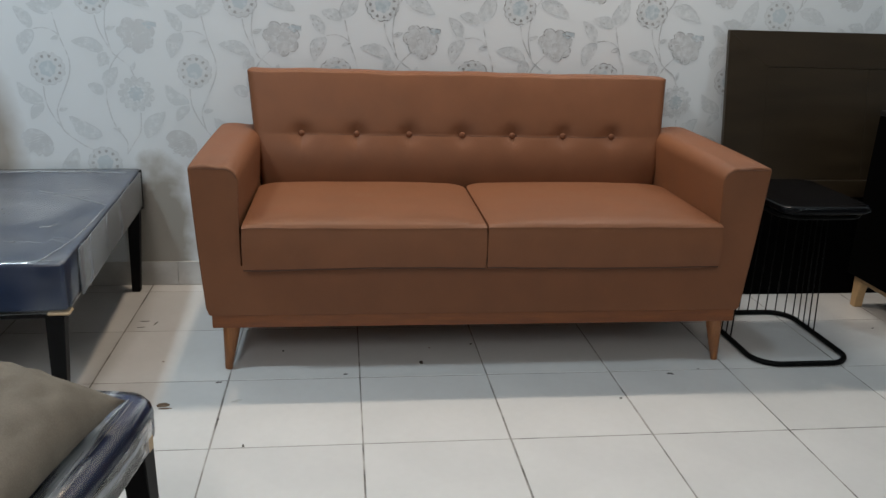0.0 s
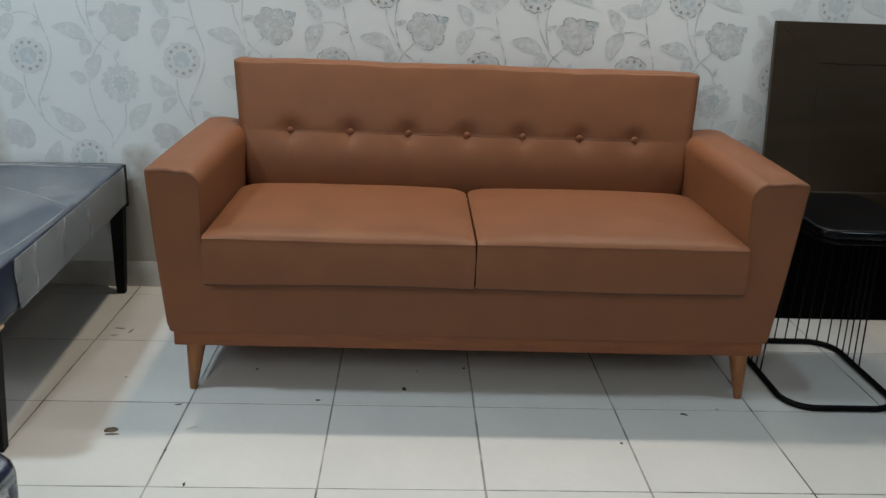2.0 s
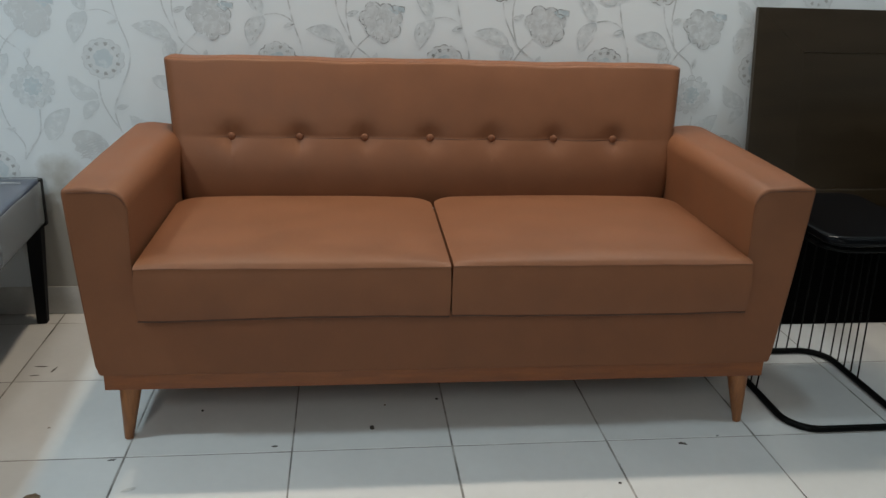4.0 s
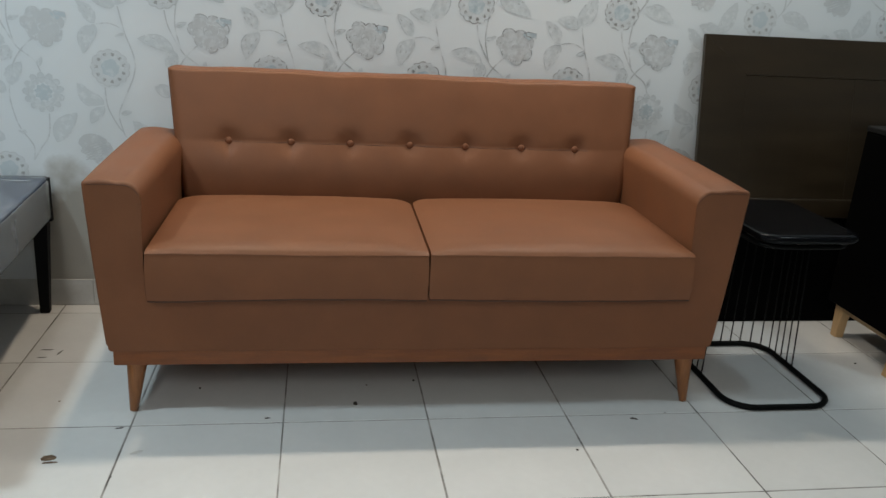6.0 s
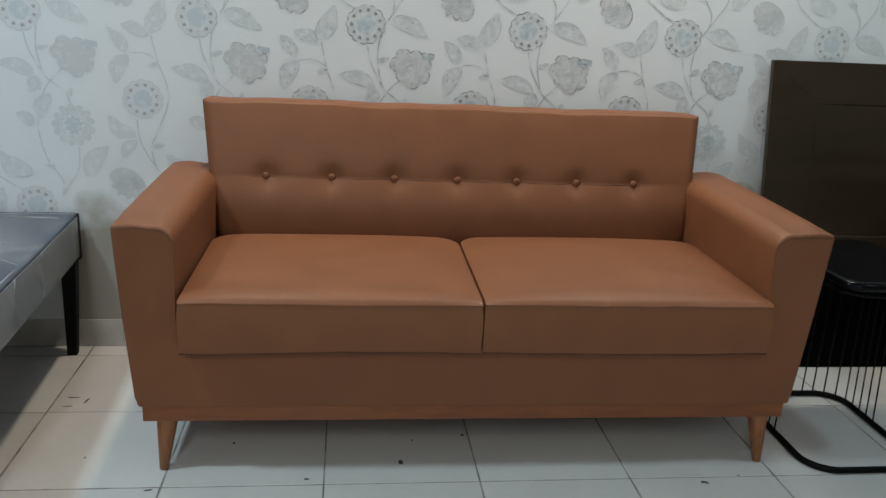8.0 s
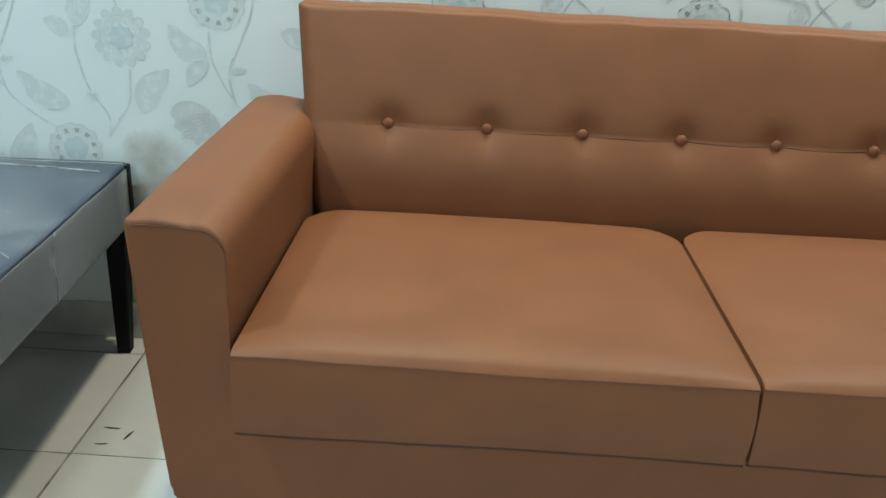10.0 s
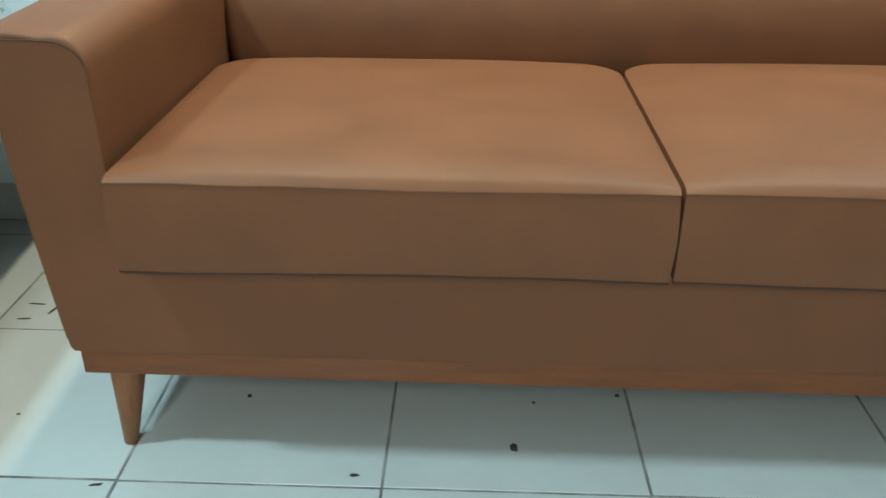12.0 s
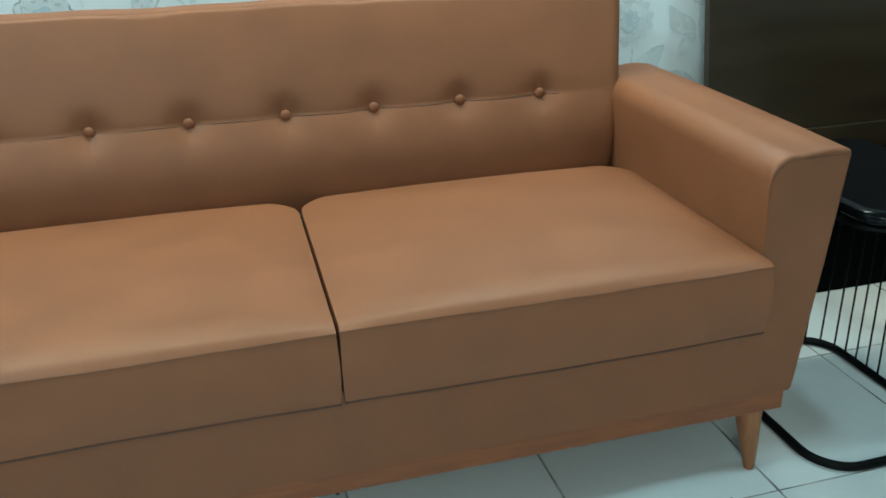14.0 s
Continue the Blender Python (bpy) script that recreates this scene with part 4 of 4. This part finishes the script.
def side_table():
    ob = thing("side_table", pose(0, 0, 0), "black side table with wire rods and a rounded glossy top", "table")
    r = 0.0094
    path = round_rect(0.908, 1.245, 0.005, 0.468, 0.085, r, 8)
    part("base_ring", tube(path, r, 10, True), BLACKMETAL, ob)
    part("top_ring", tube([(1.077 + (x - 1.077) * 0.86, 0.237 + (y - 0.237) * 0.88, 0.5005) for x, y, _ in path], 0.0050, 8, True), BLACKMETAL, ob)
    rings = []
    for z, g in ((0.510, -0.012), (0.513, -0.005), (0.518, 0.001), (0.524, 0.003), (0.531, 0.001), (0.536, -0.005), (0.538, -0.014)):
        rings.append(round_rect(0.928 - g, 1.244 + g, 0.022 - g, 0.455 + g, 0.055 + g, z, 8))
    part("tabletop", loft(rings), BLACKGLASS, ob, "black high-gloss tabletop with rounded corners")
    # rods stand on the rear half of the ring
    dense = []
    for a, b in zip(path, path[1:] + path[:1]):
        a, b = Vector(a), Vector(b)
        k = max(1, int((b - a).length / 0.002))
        dense += [a + (b - a) * i / k for i in range(k)]
    start = min(range(len(dense)), key=lambda i: (dense[i] - Vector((1.245, 0.262, r))).length)
    dense = dense[start:] + dense[:start]
    last, run = None, 0.0
    for p, q in zip(dense, dense[1:]):
        if q.y < 0.205:
            break
        if last is None or run >= 0.0345:
            part("rod", cone((p.x, p.y, r), (1.077 + (p.x - 1.077) * 0.88, 0.237 + (p.y - 0.237) * 0.90, 0.506), 0.0023, 0.0023, 8), BLACKMETAL, ob)
            last, run = p, 0.0
        run += (q - p).length


side_table()


def nightstand():
    ob = thing("nightstand", pose(1.540, 0.186, 0), "black nightstand on pale splayed wooden legs", "cabinet")
    w, d, z0, z1 = 0.46, 0.385, 0.135, 0.775
    lean = 0.020
    body = loft([[(a, 0.0, z), (b, 0.0, z), (b, d, z), (a, d, z)] for z, a, b in ((z0, 0.0, w), (z1 - 0.02, lean, w - lean))])
    part("cabinet_body", soften(body, 0.003, 1), BLACKLAQ, ob, smooth=False)
    part("cabinet_top", box(lean - 0.002, w - lean + 0.002, -0.004, d + 0.002, z1 - 0.019, z1, 0.003, 1), SATINTOP, ob, "satin black top board", smooth=False)
    for k in range(2):
        part("drawer_front", box(0.012 + 0.010 * k, w - 0.012 - 0.010 * k, -0.017, -0.001, z0 + 0.008 + k * 0.305, z0 + 0.303 + k * 0.305, 0.003, 1), BLACKLAQ, ob, smooth=False)
    # base frame with curved feet
    for y in (0.012, d - 0.034):
        part("apron", box(0.05, w - 0.05, y, y + 0.022, z0 - 0.032, z0 - 0.001, 0.003, 1), PALEWOOD, ob, smooth=False)
    for x in (0.030, w - 0.052):
        part("apron", box(x, x + 0.022, 0.06, d - 0.06, z0 - 0.030, z0 - 0.001, 0.003, 1), PALEWOOD, ob, smooth=False)
    for x, sx in ((0.048, -1), (w - 0.048, 1)):
        for y, sy in ((0.026, -1), (d - 0.026, 1)):
            rings = []
            for z, hw, off in ((0.0, 0.016, 0.026), (0.03, 0.017, 0.018), (0.07, 0.020, 0.007), (0.105, 0.026, 0.001), (z0 - 0.001, 0.032, 0.0)):
                cx, cy = x + (sx * off if sy < 0 else 0.0), y - sy * (hw - 0.018)
                rings.append([(cx - 0.017, cy - hw, z), (cx + 0.017, cy - hw, z), (cx + 0.017, cy + hw, z), (cx - 0.017, cy + hw, z)])
            part("leg", soften(loft(rings), 0.002, 1, 40), PALEWOOD, ob, "pale pine leg", smooth=False)


nightstand()


# ---------------------------------------------------------------- marks on the floor
def flake(name, x, y, rx, ry, turn, mat, label, n=14, rough=0.35, h=0.0012):
    bm = bmesh.new()
    base, top = [], []
    for i in range(n):
        a = 2 * math.pi * i / n
        s = 1 + rough * noise.noise(Vector((math.cos(a) * 1.7 + x * 9, math.sin(a) * 1.7 + y * 9, rx * 50)))
        base.append(bm.verts.new((rx * s * math.cos(a), ry * s * math.sin(a), 0)))
        top.append(bm.verts.new((0.8 * rx * s * math.cos(a), 0.8 * ry * s * math.sin(a), h)))
    for i in range(n):
        j = (i + 1) % n
        bm.faces.new((base[i], base[j], top[j], top[i]))
    bm.faces.new(top)
    ob = tagged(part(name, bm, mat, smooth=False), label, "debris")
    ob.matrix_world = pose(x, y, 0.0003, 0, 0, turn)
    return ob


flake("dirt_crumb", -0.200, 0.095, 0.006, 0.008, 20, DARKCHIP, "small dark crumb of dirt on white tile", h=0.005)
flake("tile_chip", 0.593, -0.026, 0.013, 0.006, -15, DARKCHIP, "dark chipped flake on white floor tile", rough=0.8)
flake("dirt_smudge", -0.964, -0.150, 0.020, 0.014, 5, DIRT, "round brown dirt smudge on white floor tile")
flake("dirt_smudge", -0.955, -0.172, 0.020, 0.004, 4, DIRT, "thin brown dirt smear on white floor tile")
flake("dirt_crumb", -0.444, 0.024, 0.008, 0.0035, 0, DARKCHIP, "small dark crumb of dirt on white tile")
flake("dirt_crumb", -0.714, -0.390, 0.003, 0.007, 10, DARKCHIP, "small dark crumb of dirt at a tile joint", rough=0.9)
flake("dirt_crumb", -0.797, -0.245, 0.0025, 0.005, 0, DARKCHIP, "small dark crumb of dirt at a tile joint")
flake("dirt_crumb", -0.825, -0.012, 0.009, 0.003, 12, DARKCHIP, "dark scrap of dirt beside a tile joint", rough=0.9)
flake("dirt_crumb", 0.378, -0.184, 0.005, 0.004, 0, DARKCHIP, "small dark crumb of dirt on white tile")
flake("grey_smear", -0.758, -0.135, 0.017, 0.006, 25, SMEAR, "faint grey smear on white floor tile", h=0.0006)
flake("dirt_crumb", -1.02, 0.145, 0.004, 0.002, 0, DIRT, "small brown crumb on white tile")
flake("dirt_crumb", -0.648, 0.209, 0.004, 0.003, 30, DARKCHIP, "tiny dark crumb of dirt on white tile", h=0.003)
flake("dirt_crumb", -0.017, 0.237, 0.004, 0.003, 0, DARKCHIP, "tiny dark crumb of dirt on white tile", h=0.003)
flake("dirt_crumb", -0.162, 0.212, 0.003, 0.0025, 0, DIRT, "tiny brown crumb of dirt on white tile", h=0.002)
flake("dirt_crumb", 1.510, 0.312, 0.007, 0.003, 20, DARKCHIP, "small dark crumb of dirt on white tile")
flake("dirt_crumb", 0.700, 0.004, 0.004, 0.002, 0, DARKCHIP, "small dark crumb of dirt at a tile joint")
for x, y, rx, ry, turn in ((-1.150, 0.492, 0.020, 0.0026, -4), (-1.108, 0.470, 0.0034, 0.017, -14), (-1.150, 0.436, 0.015, 0.0022, 6)):
    flake("scratch_mark", x, y, rx, ry, turn, DARKCHIP, "short dark scratch on white floor tile", h=0.0006)

# ---------------------------------------------------------------- floor tiles
floor = tagged(part("floor", box(X0 - 0.1, X1 + 0.1, Y0 - 0.1, WALL_Y + 0.1, -0.08, -0.0010), GROUT, smooth=False), "white glazed square floor tiles with dirty grout", "floor", kind="structure")
T, GAP = 0.40, 0.0034


def tile_mesh(w, d):
    bm = box(-w / 2, w / 2, -d / 2, d / 2, -0.008, 0.0, 0.0012, 1)
    me = bpy.data.meshes.new("tile")
    bm.to_mesh(me)
    bm.free()
    me.materials.append(TILE)
    return me


whole, strip = tile_mesh(T - 0.0040, T - GAP), tile_mesh(T - 0.0040, 0.078)
rest = []
for ix in range(-14, 12):
    for iy in range(-16, 3):
        cx, cy = (ix + 0.5) * T, (iy + 0.5) * T
        me, y = (whole, cy) if iy < 2 else (strip, 0.8 + 0.039 + GAP / 2)
        if -2.6 < cx < 2.6 and cy > -2.2:
            ob = new("tile", me)
            ob.parent = floor
            ob.location = (cx + random.uniform(-0.0008, 0.0008), y + random.uniform(-0.0008, 0.0008), random.uniform(-0.0005, 0.0))
        else:
            rest.append((cx, y, me))
bm = bmesh.new()
for cx, cy, me in rest:
    k = len(bm.verts)
    bm.from_mesh(me)
    bm.verts.ensure_lookup_table()
    for v in bm.verts[k:]:
        v.co += Vector((cx, cy, 0))
far = part("far_tiles", bm, TILE, floor, smooth=False)
far["kind"] = "stuff"
